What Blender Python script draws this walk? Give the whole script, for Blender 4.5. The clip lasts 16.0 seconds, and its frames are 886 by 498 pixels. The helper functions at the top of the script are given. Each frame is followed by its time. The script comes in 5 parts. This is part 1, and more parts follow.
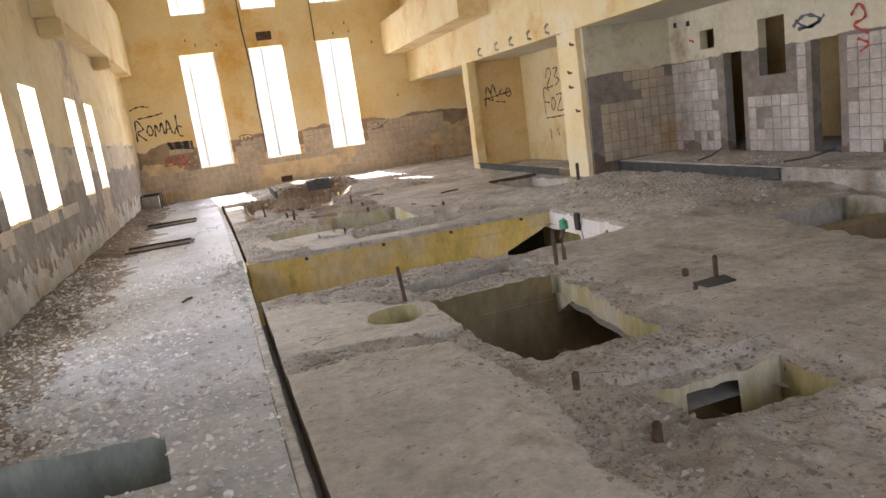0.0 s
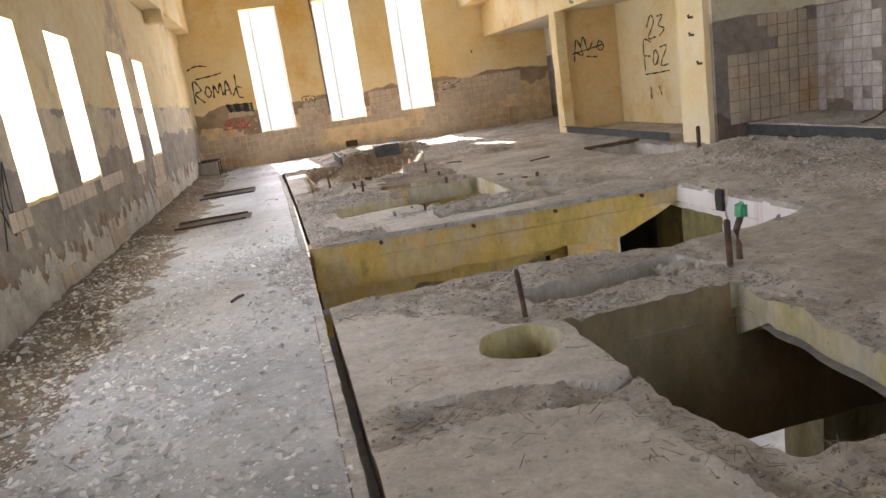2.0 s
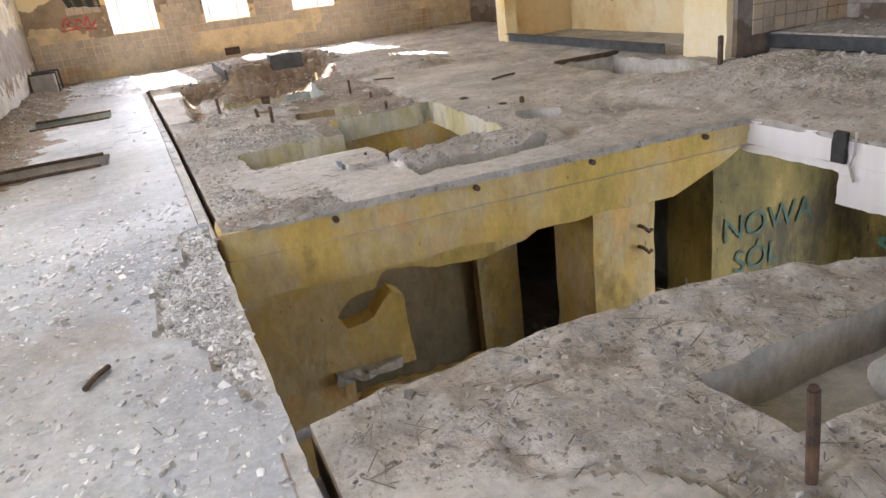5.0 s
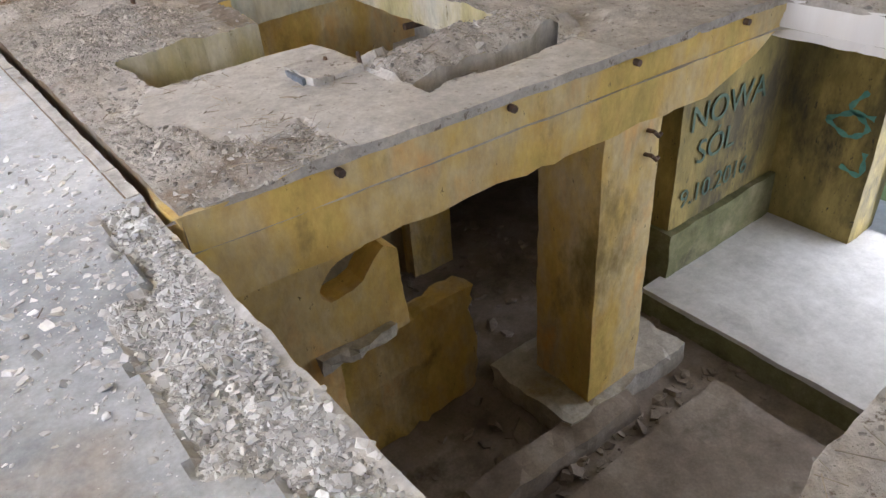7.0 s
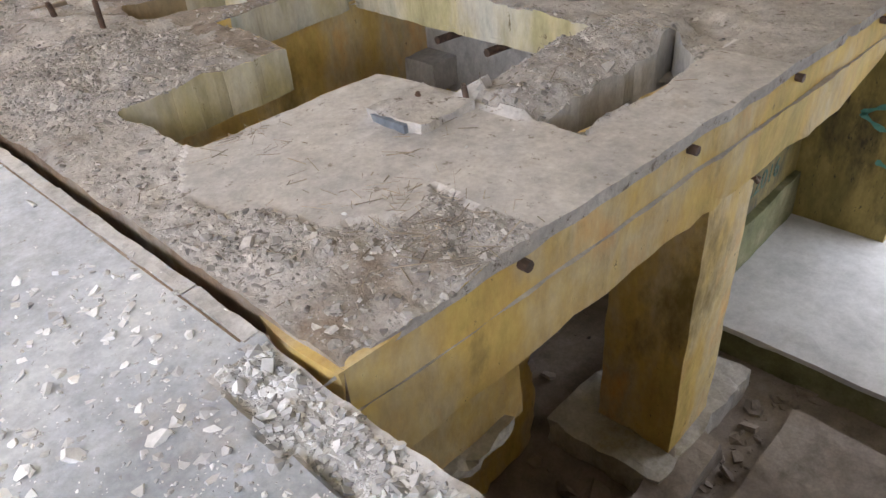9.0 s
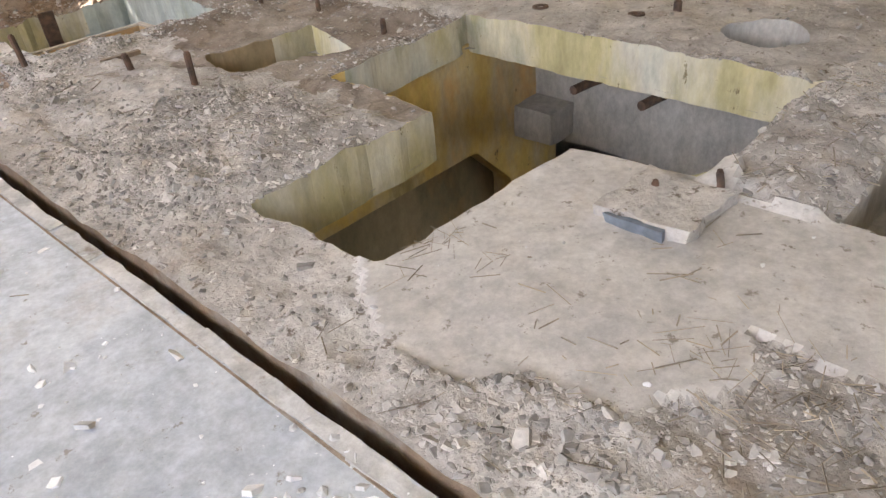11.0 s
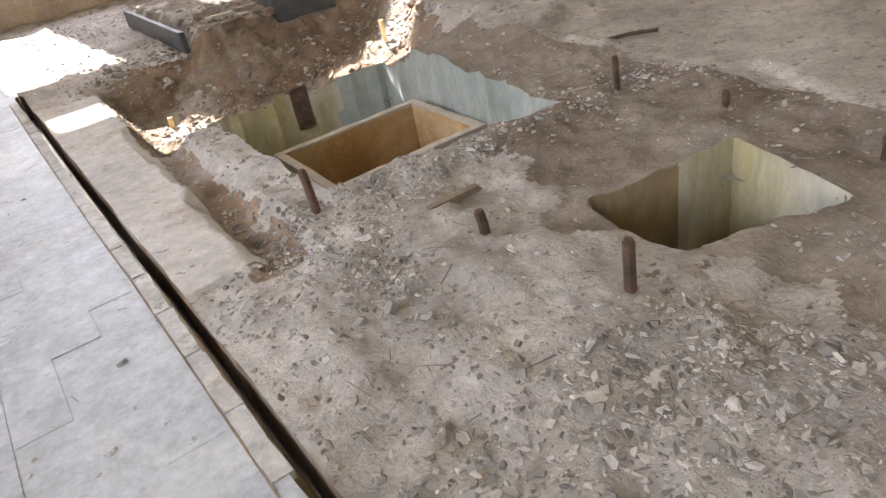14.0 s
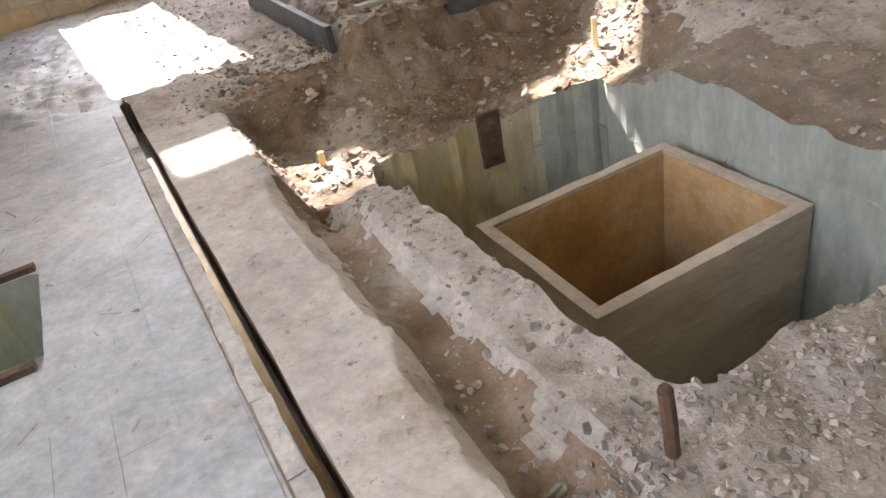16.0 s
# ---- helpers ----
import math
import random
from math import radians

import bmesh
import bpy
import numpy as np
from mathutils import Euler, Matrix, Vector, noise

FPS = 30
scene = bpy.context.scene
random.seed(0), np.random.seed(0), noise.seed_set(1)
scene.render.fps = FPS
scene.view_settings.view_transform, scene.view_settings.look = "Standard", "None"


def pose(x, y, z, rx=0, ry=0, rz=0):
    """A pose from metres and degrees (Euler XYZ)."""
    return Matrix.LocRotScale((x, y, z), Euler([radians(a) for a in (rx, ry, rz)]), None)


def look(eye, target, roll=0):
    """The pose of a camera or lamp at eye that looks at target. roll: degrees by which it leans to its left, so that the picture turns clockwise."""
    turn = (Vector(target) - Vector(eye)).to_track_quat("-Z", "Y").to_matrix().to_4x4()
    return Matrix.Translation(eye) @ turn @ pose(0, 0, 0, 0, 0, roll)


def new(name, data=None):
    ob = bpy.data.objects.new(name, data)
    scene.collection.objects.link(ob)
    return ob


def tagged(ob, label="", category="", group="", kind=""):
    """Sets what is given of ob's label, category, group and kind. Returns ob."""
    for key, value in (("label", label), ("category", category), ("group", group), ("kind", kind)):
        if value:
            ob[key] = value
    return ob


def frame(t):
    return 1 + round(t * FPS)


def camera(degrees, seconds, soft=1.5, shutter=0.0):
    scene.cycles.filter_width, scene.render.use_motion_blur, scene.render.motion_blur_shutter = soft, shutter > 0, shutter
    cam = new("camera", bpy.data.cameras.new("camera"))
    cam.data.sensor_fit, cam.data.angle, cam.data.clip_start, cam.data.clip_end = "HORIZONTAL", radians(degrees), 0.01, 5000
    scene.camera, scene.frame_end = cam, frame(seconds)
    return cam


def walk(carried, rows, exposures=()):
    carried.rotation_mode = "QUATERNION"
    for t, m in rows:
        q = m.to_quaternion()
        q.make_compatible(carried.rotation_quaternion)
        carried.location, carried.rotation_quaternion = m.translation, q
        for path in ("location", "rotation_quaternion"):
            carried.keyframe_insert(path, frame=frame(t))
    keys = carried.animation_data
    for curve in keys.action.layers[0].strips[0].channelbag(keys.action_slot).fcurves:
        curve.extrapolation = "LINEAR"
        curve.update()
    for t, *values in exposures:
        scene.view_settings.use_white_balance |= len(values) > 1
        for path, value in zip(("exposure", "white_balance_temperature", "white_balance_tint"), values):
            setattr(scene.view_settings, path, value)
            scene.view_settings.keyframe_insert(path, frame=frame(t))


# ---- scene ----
cam = camera(64.4, 16.0)
# seconds, stops, kelvin, tint
EXPOSURES = [(0.0, 2.5, 6700, 20), (1.5, 2.45, 6700, 19), (2.5, 2.45, 6600, 19), (3.0, 2.7, 6500, 19), (3.5, 2.78, 6400, 18), (4.0, 2.82, 6350, 18), (7.0, 2.68, 6400, 18), (8.0, 2.58, 6400, 18), (11.0, 2.8, 6450, 18), (11.5, 2.82, 6450, 18), (12.0, 3.1, 6300, 17), (12.5, 3.2, 6300, 17), (13.0, 2.95, 6250, 18), (13.5, 2.95, 6300, 18), (14.0, 2.5, 6400, 17), (14.5, 2.5, 6400, 17), (15.0, 2.32, 6500, 17), (16.0, 2.38, 6550, 18)]
LEFT_POWER, FAR_POWER, BACK_FILL_POWER, BASE_POWER = 22.0, 18.0, 14.0, 32.0
PATH = [
    (0, (0.126, 0.224, 1.795), (0.679, 2.108, 1.414), -8.1),
    (0.5, (0.203, 0.712, 1.769), (0.644, 2.629, 1.406), -8.7),
    (1, (0.16, 1.248, 1.724), (0.547, 3.171, 1.331), -8.6),
    (1.5, (0.174, 1.723, 1.711), (0.559, 3.632, 1.259), -8.4),
    (2, (0.177, 2.273, 1.715), (0.552, 4.184, 1.261), -8.5),
    (2.5, (0.133, 2.78, 1.707), (0.615, 4.662, 1.23), -9.0),
    (3, (0.204, 3.281, 1.652), (0.748, 5.126, 1.106), -9.8),
    (3.5, (0.185, 3.835, 1.629), (0.719, 5.654, 0.994), -9.9),
    (4, (0.135, 4.383, 1.634), (0.684, 6.175, 0.934), -9.7),
    (4.2, (0.133, 4.621, 1.614), (0.687, 6.409, 0.911), -9.5),
    (6.3, (-0.35, 7.204, 1.688), (0.523, 8.73, 0.734), -4.5),
    (6.5, (-0.395, 7.342, 1.716), (0.495, 8.82, 0.705), -4.9),
    (7, (-0.43, 7.863, 1.648), (0.526, 9.21, 0.521), -4.9),
    (7.5, (-0.528, 8.315, 1.605), (0.532, 9.538, 0.43), -3.3),
    (8, (-0.603, 8.739, 1.62), (0.504, 9.904, 0.43), -3.1),
    (8.2, (-0.595, 8.944, 1.604), (0.517, 10.106, 0.415), -4.2),
    (10.3, (-0.595, 10.315, 1.445), (0.54, 11.534, 0.338), -5.8),
    (10.5, (-0.615, 10.468, 1.461), (0.527, 11.686, 0.36), -5.7),
    (11, (-0.545, 10.941, 1.464), (0.593, 12.162, 0.363), -5.9),
    (11.5, (-0.484, 11.418, 1.465), (0.726, 12.566, 0.362), -5.3),
    (12, (-0.432, 11.849, 1.473), (0.863, 12.89, 0.36), -3.4),
    (12.5, (-0.378, 12.383, 1.485), (0.81, 13.556, 0.384), -6.7),
    (13, (-0.409, 12.89, 1.496), (0.69, 14.16, 0.411), -9.0),
    (13.5, (-0.28, 13.244, 1.499), (0.755, 14.58, 0.43), -11.0),
    (14, (-0.127, 13.697, 1.536), (0.695, 15.202, 0.507), -11.7),
    (14.5, (-0.11, 14.229, 1.536), (0.61, 15.783, 0.503), -11.5),
    (15, (-0.026, 14.723, 1.548), (0.67, 16.279, 0.502), -11.4),
    (15.5, (-0.008, 15.306, 1.563), (0.619, 16.877, 0.497), -12.4),
    (16, (0.0, 15.805, 1.549), (0.612, 17.371, 0.466), -12.3),
]
walk(cam, [(t, look(eye, target, roll)) for t, eye, target, roll in PATH], EXPOSURES)

# ---- light ----
world = bpy.data.worlds.new("sky")
world.use_nodes = True
scene.world = world
wn = world.node_tree.nodes
sky = wn.new("ShaderNodeTexSky")
sky.sky_type, sky.sun_disc = "NISHITA", False
SUN_WAY = Vector((0.085, -1.0, -0.995)).normalized()
sky.sun_elevation = math.asin(-SUN_WAY.z)
sky.sun_rotation = math.atan2(-SUN_WAY.x, -SUN_WAY.y)
world.node_tree.links.new(sky.outputs[0], wn["Background"].inputs[0])
wn["Background"].inputs[1].default_value = 0.15
sun = new("sun", bpy.data.lights.new("sun", "SUN"))
sun.data.energy, sun.data.angle, sun.data.color = 5.0, radians(0.6), (1.0, 0.93, 0.82)
sun.matrix_world = look((0, 60, 60), Vector((0, 60, 60)) + SUN_WAY)


def sky_lamp(name, x, y, z, w, h, toward, power):
    """The sky's light in a window's opening."""
    lamp = bpy.data.lights.new(name, "AREA")
    lamp.shape, lamp.size, lamp.size_y, lamp.energy, lamp.color = "RECTANGLE", w, h, power, (0.93, 0.97, 1.0)
    ob = new(name, lamp)
    ob.matrix_world = look((x, y, z), (x + toward[0], y + toward[1], z + toward[2]))
    return ob


# ---- materials ----
def mat(name, stops, scale=1.5, rough=0.9, bump=0.3, fine=45.0, fine_amount=0.25, stain=None, stain_scale=0.7, stain_at=0.55,
        layers=(), distance=0.01, metal=0.0, island=0.0, stretch=(1, 1, 1), patch=0.3, dirt=None, dirt_at=0.58):
    """A weathered surface: colours by a wide noise, grain by a fine one, stains, and further layers (colour, low z, high z, ragged)."""
    m = bpy.data.materials.new(name)
    m.use_nodes = True
    nt = m.node_tree
    nodes, links = nt.nodes, nt.links
    bsdf = nodes["Principled BSDF"]
    bsdf.inputs["Roughness"].default_value = rough
    bsdf.inputs["Metallic"].default_value = metal
    geo = nodes.new("ShaderNodeNewGeometry")
    place = nodes.new("ShaderNodeVectorMath")
    place.operation = "MULTIPLY"
    place.inputs[1].default_value = stretch
    links.new(geo.outputs["Position"], place.inputs[0])

    def tex(s, detail=6.0, r=0.6):
        n = nodes.new("ShaderNodeTexNoise")
        n.inputs["Scale"].default_value, n.inputs["Detail"].default_value, n.inputs["Roughness"].default_value = s, detail, r
        links.new(place.outputs[0], n.inputs["Vector"])
        return n.outputs["Fac"]

    def ramp(fac, pairs):
        r = nodes.new("ShaderNodeValToRGB")
        e = r.color_ramp.elements
        while len(e) < len(pairs):
            e.new(0.5)
        for el, (p, c) in zip(e, pairs):
            el.position, el.color = p, (*c, 1)
        links.new(fac, r.inputs[0])
        return r.outputs[0]

    def mix(a, b, fac, kind="MIX"):
        n = nodes.new("ShaderNodeMix")
        n.data_type, n.blend_type = "RGBA", kind
        for sock, v in ((n.inputs[0], fac), (n.inputs[6], a), (n.inputs[7], b)):
            if isinstance(v, (int, float)):
                sock.default_value = v
            elif isinstance(v, tuple):
                sock.default_value = (*v, 1)
            else:
                links.new(v, sock)
        return n.outputs[2]

    def step(value, lo, hi):
        n = nodes.new("ShaderNodeMapRange")
        links.new(value, n.inputs[0])
        n.inputs[1].default_value, n.inputs[2].default_value = lo, hi
        return n.outputs[0]

    def math_(op, a, b):
        n = nodes.new("ShaderNodeMath")
        n.operation = op
        for sock, v in ((n.inputs[0], a), (n.inputs[1], b)):
            if isinstance(v, (int, float)):
                sock.default_value = v
            else:
                links.new(v, sock)
        return n.outputs[0]

    k = len(stops)
    col = ramp(tex(scale), [(0.3 + 0.4 * i / max(1, k - 1), c) for i, c in enumerate(stops)])
    if stain:
        col = mix(col, stain, step(tex(stain_scale, 8, 0.68), stain_at, stain_at + 0.12))
    sep = nodes.new("ShaderNodeSeparateXYZ")
    links.new(geo.outputs["Position"], sep.inputs[0])
    for colour, lo, hi, ragged, ragged_scale in layers:
        z = math_("ADD", sep.outputs[2], math_("MULTIPLY", math_("SUBTRACT", tex(ragged_scale, 5, 0.55), 0.5), ragged))
        inside = math_("MULTIPLY", step(z, lo - 0.01, lo + 0.01), math_("SUBTRACT", 1.0, step(z, hi - 0.01, hi + 0.01)))
        tint = mix(colour, tuple(0.72 * c for c in colour), step(tex(2.3, 6, 0.65), 0.42, 0.62))
        col = mix(col, tint, inside)
    col = mix(col, ramp(tex(7.5, 7, 0.72), [(0.32, (0.30,) * 3), (0.5, (0.5,) * 3), (0.68, (0.70,) * 3)]), patch, "OVERLAY")
    if dirt:
        col = mix(col, dirt, step(tex(13.0, 6, 0.75), dirt_at, dirt_at + 0.05))
    grain = tex(fine, 4, 0.7)
    col = mix(col, ramp(grain, [(0.25, (0.35,) * 3), (0.5, (0.5,) * 3), (0.75, (0.68,) * 3)]), fine_amount, "OVERLAY")
    if island:
        rnd = math_("ADD", math_("MULTIPLY", geo.outputs["Random Per Island"], 2 * island), 1 - island)
        info = nodes.new("ShaderNodeObjectInfo")
        rnd = math_("MULTIPLY", rnd, math_("ADD", math_("MULTIPLY", info.outputs["Random"], island), 1 - island / 2))
        comb = nodes.new("ShaderNodeCombineColor")
        for i in range(3):
            links.new(rnd, comb.inputs[i])
        col = mix(col, comb.outputs[0], 1.0, "MULTIPLY")
    links.new(col, bsdf.inputs["Base Color"])
    b = nodes.new("ShaderNodeBump")
    b.inputs["Strength"].default_value, b.inputs["Distance"].default_value = bump, distance
    links.new(math_("ADD", math_("MULTIPLY", tex(fine * 0.6, 6, 0.7), 0.6), tex(6.0, 5, 0.6)), b.inputs["Height"])
    links.new(b.outputs[0], bsdf.inputs["Normal"])
    return m


M_FLOOR = mat("dusty_concrete", [(0.28, 0.255, 0.235), (0.43, 0.405, 0.38), (0.57, 0.545, 0.52)], 1.1, 0.92, 0.8, 38, 0.5, stain=(0.25, 0.20, 0.155), stain_at=0.57, distance=0.03, patch=0.55, dirt=(0.17, 0.14, 0.115), dirt_at=0.585)
M_SCREED = mat("grey_screed", [(0.36, 0.345, 0.33), (0.485, 0.465, 0.445), (0.59, 0.57, 0.55)], 0.9, 0.85, 0.5, 36, 0.45, stain=(0.36, 0.31, 0.265), stain_scale=0.9, stain_at=0.56, patch=0.55, dirt=(0.24, 0.21, 0.18), dirt_at=0.6)
M_WALK = mat("walkway_concrete", [(0.28, 0.305, 0.34), (0.42, 0.45, 0.495), (0.54, 0.57, 0.61)], 0.8, 0.5, 0.4, 30, 0.35, stain=(0.36, 0.33, 0.31), stain_at=0.57, patch=0.5, dirt=(0.24, 0.22, 0.205), dirt_at=0.62)
M_SOIL = mat("brown_soil", [(0.15, 0.105, 0.07), (0.26, 0.19, 0.135), (0.36, 0.30, 0.24)], 2.2, 0.97, 0.9, 50, 0.4, distance=0.03, stain=(0.38, 0.34, 0.30), stain_scale=1.4, stain_at=0.52, patch=0.5)
M_DUST = mat("brown_dust", [(0.17, 0.135, 0.105), (0.25, 0.21, 0.175), (0.35, 0.31, 0.27)], 1.3, 0.95, 0.8, 42, 0.5, stain=(0.18, 0.135, 0.10), stain_at=0.56, distance=0.03, patch=0.55)
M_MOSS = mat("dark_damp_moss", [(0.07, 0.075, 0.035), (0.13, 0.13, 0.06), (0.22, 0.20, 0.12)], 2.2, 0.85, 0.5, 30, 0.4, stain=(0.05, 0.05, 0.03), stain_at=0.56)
M_RUBBLE = mat("rubble_stone", [(0.26, 0.24, 0.225), (0.37, 0.35, 0.33), (0.50, 0.48, 0.455)], 5.0, 0.93, 0.5, 60, 0.4, island=0.4)
M_OCHRE = mat("ochre_paint", [(0.46, 0.35, 0.09), (0.62, 0.43, 0.13), (0.56, 0.45, 0.25), (0.72, 0.43, 0.16)], 1.5, 0.8, 0.4, 26, 0.35, stain=(0.26, 0.19, 0.06), stain_scale=1.1, stain_at=0.56, stretch=(1, 1, 0.5), patch=0.5, dirt=(0.12, 0.09, 0.045), dirt_at=0.64)
M_GREEN = mat("mossy_concrete", [(0.30, 0.27, 0.12), (0.46, 0.41, 0.23), (0.53, 0.50, 0.41), (0.44, 0.48, 0.44)], 1.4, 0.88, 0.4, 26, 0.4, stain=(0.22, 0.20, 0.06), stain_at=0.55, stretch=(1, 1, 0.4), patch=0.5, dirt=(0.16, 0.13, 0.07), dirt_at=0.63)
M_BLUISH = mat("blue_green_concrete", [(0.25, 0.28, 0.25), (0.34, 0.38, 0.36), (0.44, 0.47, 0.44)], 1.3, 0.85, 0.4, 26, 0.35, stain=(0.33, 0.33, 0.20), stain_at=0.57, stretch=(1, 1, 0.5), patch=0.5)
# Mottled ochre, made darker to offset the basement lamp's brightness on these walls.
M_OCHRE_DARK = mat("dark_ochre_paint", [(0.10, 0.085, 0.03), (0.22, 0.17, 0.055), (0.40, 0.30, 0.10)], 1.3, 0.8, 0.4, 26, 0.4, stain=(0.06, 0.05, 0.03), stain_scale=0.9, stain_at=0.5, stretch=(1, 1, 0.4), patch=0.5, dirt=(0.05, 0.045, 0.03), dirt_at=0.6)
# Dark brown concrete; on the recessed tank wall it stands in for shadow.
M_BROWN = mat("dark_brown_concrete", [(0.16, 0.12, 0.06), (0.24, 0.19, 0.11), (0.36, 0.27, 0.16)], 1.3, 0.85, 0.4, 26, 0.4, stain=(0.30, 0.18, 0.07), stain_at=0.56, stretch=(1, 1, 0.5), patch=0.5)
M_TANK = mat("board_marked_concrete", [(0.36, 0.32, 0.27), (0.46, 0.41, 0.35), (0.54, 0.50, 0.44)], 1.6, 0.9, 0.4, 30, 0.3, stain=(0.30, 0.25, 0.18), stain_at=0.55, stretch=(0.6, 0.6, 3.0), patch=0.4)
M_RUSTY = mat("rust_stained_render", [(0.34, 0.20, 0.08), (0.48, 0.33, 0.17), (0.56, 0.45, 0.31)], 1.3, 0.88, 0.3, 30, 0.3, stain=(0.40, 0.23, 0.09), stain_scale=0.9, stain_at=0.52, patch=0.4)
M_FACADE = mat("pale_streaked_render", [(0.70, 0.64, 0.62), (0.82, 0.80, 0.80), (0.86, 0.86, 0.86)], 1.2, 0.9, 0.1, 20, 0.2, stain=(0.62, 0.50, 0.46), stain_scale=1.4, stretch=(1, 1, 0.07))
M_STRAW = mat("dry_straw", [(0.16, 0.13, 0.10), (0.32, 0.275, 0.21)], 9, 0.9, 0.2, island=0.35)
M_GREY = mat("pit_concrete", [(0.33, 0.31, 0.29), (0.44, 0.42, 0.39), (0.52, 0.50, 0.47)], 1.6, 0.9, 0.35, 30, 0.3, stain=(0.28, 0.24, 0.14), stain_at=0.56, stretch=(1, 1, 0.6), patch=0.5)
M_CREAM = mat("cream_plaster", [(0.74, 0.58, 0.30), (0.80, 0.66, 0.40), (0.82, 0.74, 0.56)], 0.9, 0.9, 0.25, 20, 0.25, stain=(0.66, 0.42, 0.16), stain_scale=0.4, stain_at=0.54, dirt=(0.40, 0.32, 0.22), dirt_at=0.70)
M_LEFT = mat("left_wall_plaster", [(0.68, 0.54, 0.30), (0.77, 0.64, 0.40), (0.80, 0.71, 0.52)], 0.9, 0.9, 0.35, 20, 0.3, stain=(0.48, 0.39, 0.28), stain_scale=0.5, stain_at=0.55,
             layers=[((0.36, 0.32, 0.285), -9, 2.1, 0.10, 3.0), ((0.64, 0.56, 0.44), 1.5, 2.08, 0.9, 1.1), ((0.30, 0.22, 0.15), -9, 0.5, 1.2, 2.5), ((0.62, 0.60, 0.57), -0.2, 0.5, 1.6, 3.8)], patch=0.5)
M_FAR = mat("far_wall_plaster", [(0.76, 0.55, 0.24), (0.82, 0.65, 0.36), (0.84, 0.74, 0.52)], 0.6, 0.9, 0.25, 18, 0.25, stain=(0.74, 0.45, 0.13), stain_scale=0.35, stain_at=0.53,
            layers=[((0.40, 0.30, 0.21), -9, 1.85, 0.75, 0.9), ((0.76, 0.60, 0.38), -0.5, 1.3, 2.6, 1.3)])
M_RIGHT = mat("right_wall_plaster", [(0.62, 0.57, 0.45), (0.72, 0.67, 0.54), (0.76, 0.72, 0.62)], 0.9, 0.9, 0.3, 20, 0.25, stain=(0.44, 0.36, 0.29), stain_scale=0.6, stain_at=0.55,
              layers=[((0.30, 0.26, 0.24), -9, 2.1, 0.35, 1.2), ((0.20, 0.15, 0.12), -9, 0.4, 1.0, 1.6)], patch=0.5, dirt=(0.30, 0.25, 0.21), dirt_at=0.66)
M_ORANGE = mat("orange_plaster", [(0.66, 0.45, 0.20), (0.74, 0.54, 0.28), (0.76, 0.62, 0.38)], 0.8, 0.9, 0.25, 20, 0.2, stain=(0.60, 0.36, 0.14), stain_at=0.58)
M_CEIL = mat("ceiling_plaster", [(0.66, 0.62, 0.52), (0.76, 0.72, 0.64)], 0.7, 0.92, 0.2, 20, 0.2)
M_TILE = mat("glazed_tile", [(0.36, 0.32, 0.31), (0.50, 0.46, 0.45), (0.60, 0.58, 0.58)], 1.2, 0.4, 0.1, 30, 0.3, stain=(0.34, 0.27, 0.23), stain_at=0.54, island=0.2, patch=0.5)
M_TILE_OLD = mat("stained_tile", [(0.38, 0.31, 0.24), (0.49, 0.41, 0.33), (0.60, 0.50, 0.38)], 1.2, 0.5, 0.1, 30, 0.35, stain=(0.42, 0.28, 0.15), stain_at=0.55, island=0.15)
M_MORTAR = mat("old_mortar", [(0.34, 0.30, 0.27), (0.44, 0.40, 0.36), (0.52, 0.48, 0.44)], 2.0, 0.95, 0.5, 34, 0.3, stain=(0.28, 0.25, 0.23), stain_at=0.56)
M_KERB = mat("pale_kerb_concrete", [(0.36, 0.355, 0.35), (0.50, 0.495, 0.49), (0.62, 0.615, 0.61)], 5.0, 0.92, 0.7, 50, 0.5, stain=(0.24, 0.20, 0.16), stain_scale=6.0, stain_at=0.58, patch=0.6)
M_RUST = mat("rusty_steel", [(0.045, 0.035, 0.03), (0.11, 0.07, 0.05), (0.19, 0.11, 0.07)], 14, 0.75, 0.5, 80, 0.3, metal=0.3)
M_RAIL = mat("worn_rail_steel", [(0.10, 0.07, 0.035), (0.18, 0.13, 0.065)], 5, 0.3, 0.12, 60, 0.3, metal=0.9)
M_STEEL = mat("dark_steel", [(0.05, 0.055, 0.06), (0.10, 0.105, 0.11)], 6, 0.6, 0.3, 60, 0.3, metal=0.4)
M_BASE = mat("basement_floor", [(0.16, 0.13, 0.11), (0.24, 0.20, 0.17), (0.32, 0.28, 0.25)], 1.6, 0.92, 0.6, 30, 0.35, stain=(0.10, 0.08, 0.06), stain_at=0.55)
M_SLAB = mat("pale_dusty_slab", [(0.36, 0.355, 0.35), (0.46, 0.455, 0.45), (0.54, 0.54, 0.54)], 1.0, 0.85, 0.3, 26, 0.25, stain=(0.42, 0.38, 0.34), stain_at=0.6)
M_BLACK = mat("soot_paint", [(0.02, 0.02, 0.022), (0.05, 0.05, 0.05)], 9, 0.8, 0.1)
M_RED = mat("red_paint", [(0.45, 0.05, 0.04), (0.60, 0.12, 0.10)], 9, 0.8, 0.1)
M_TEAL = mat("teal_paint", [(0.07, 0.25, 0.22), (0.14, 0.36, 0.31)], 9, 0.8, 0.1)
M_BLUE = mat("blue_grey_paint", [(0.10, 0.12, 0.15), (0.22, 0.25, 0.29)], 9, 0.7, 0.2)
M_PLASTIC = mat("green_plastic", [(0.02, 0.28, 0.12), (0.05, 0.40, 0.20)], 20, 0.3, 0.1)
M_WOOD = mat("old_wood", [(0.16, 0.12, 0.08), (0.27, 0.21, 0.15)], 8, 0.85, 0.4, 60, 0.3, stretch=(1, 0.15, 1))
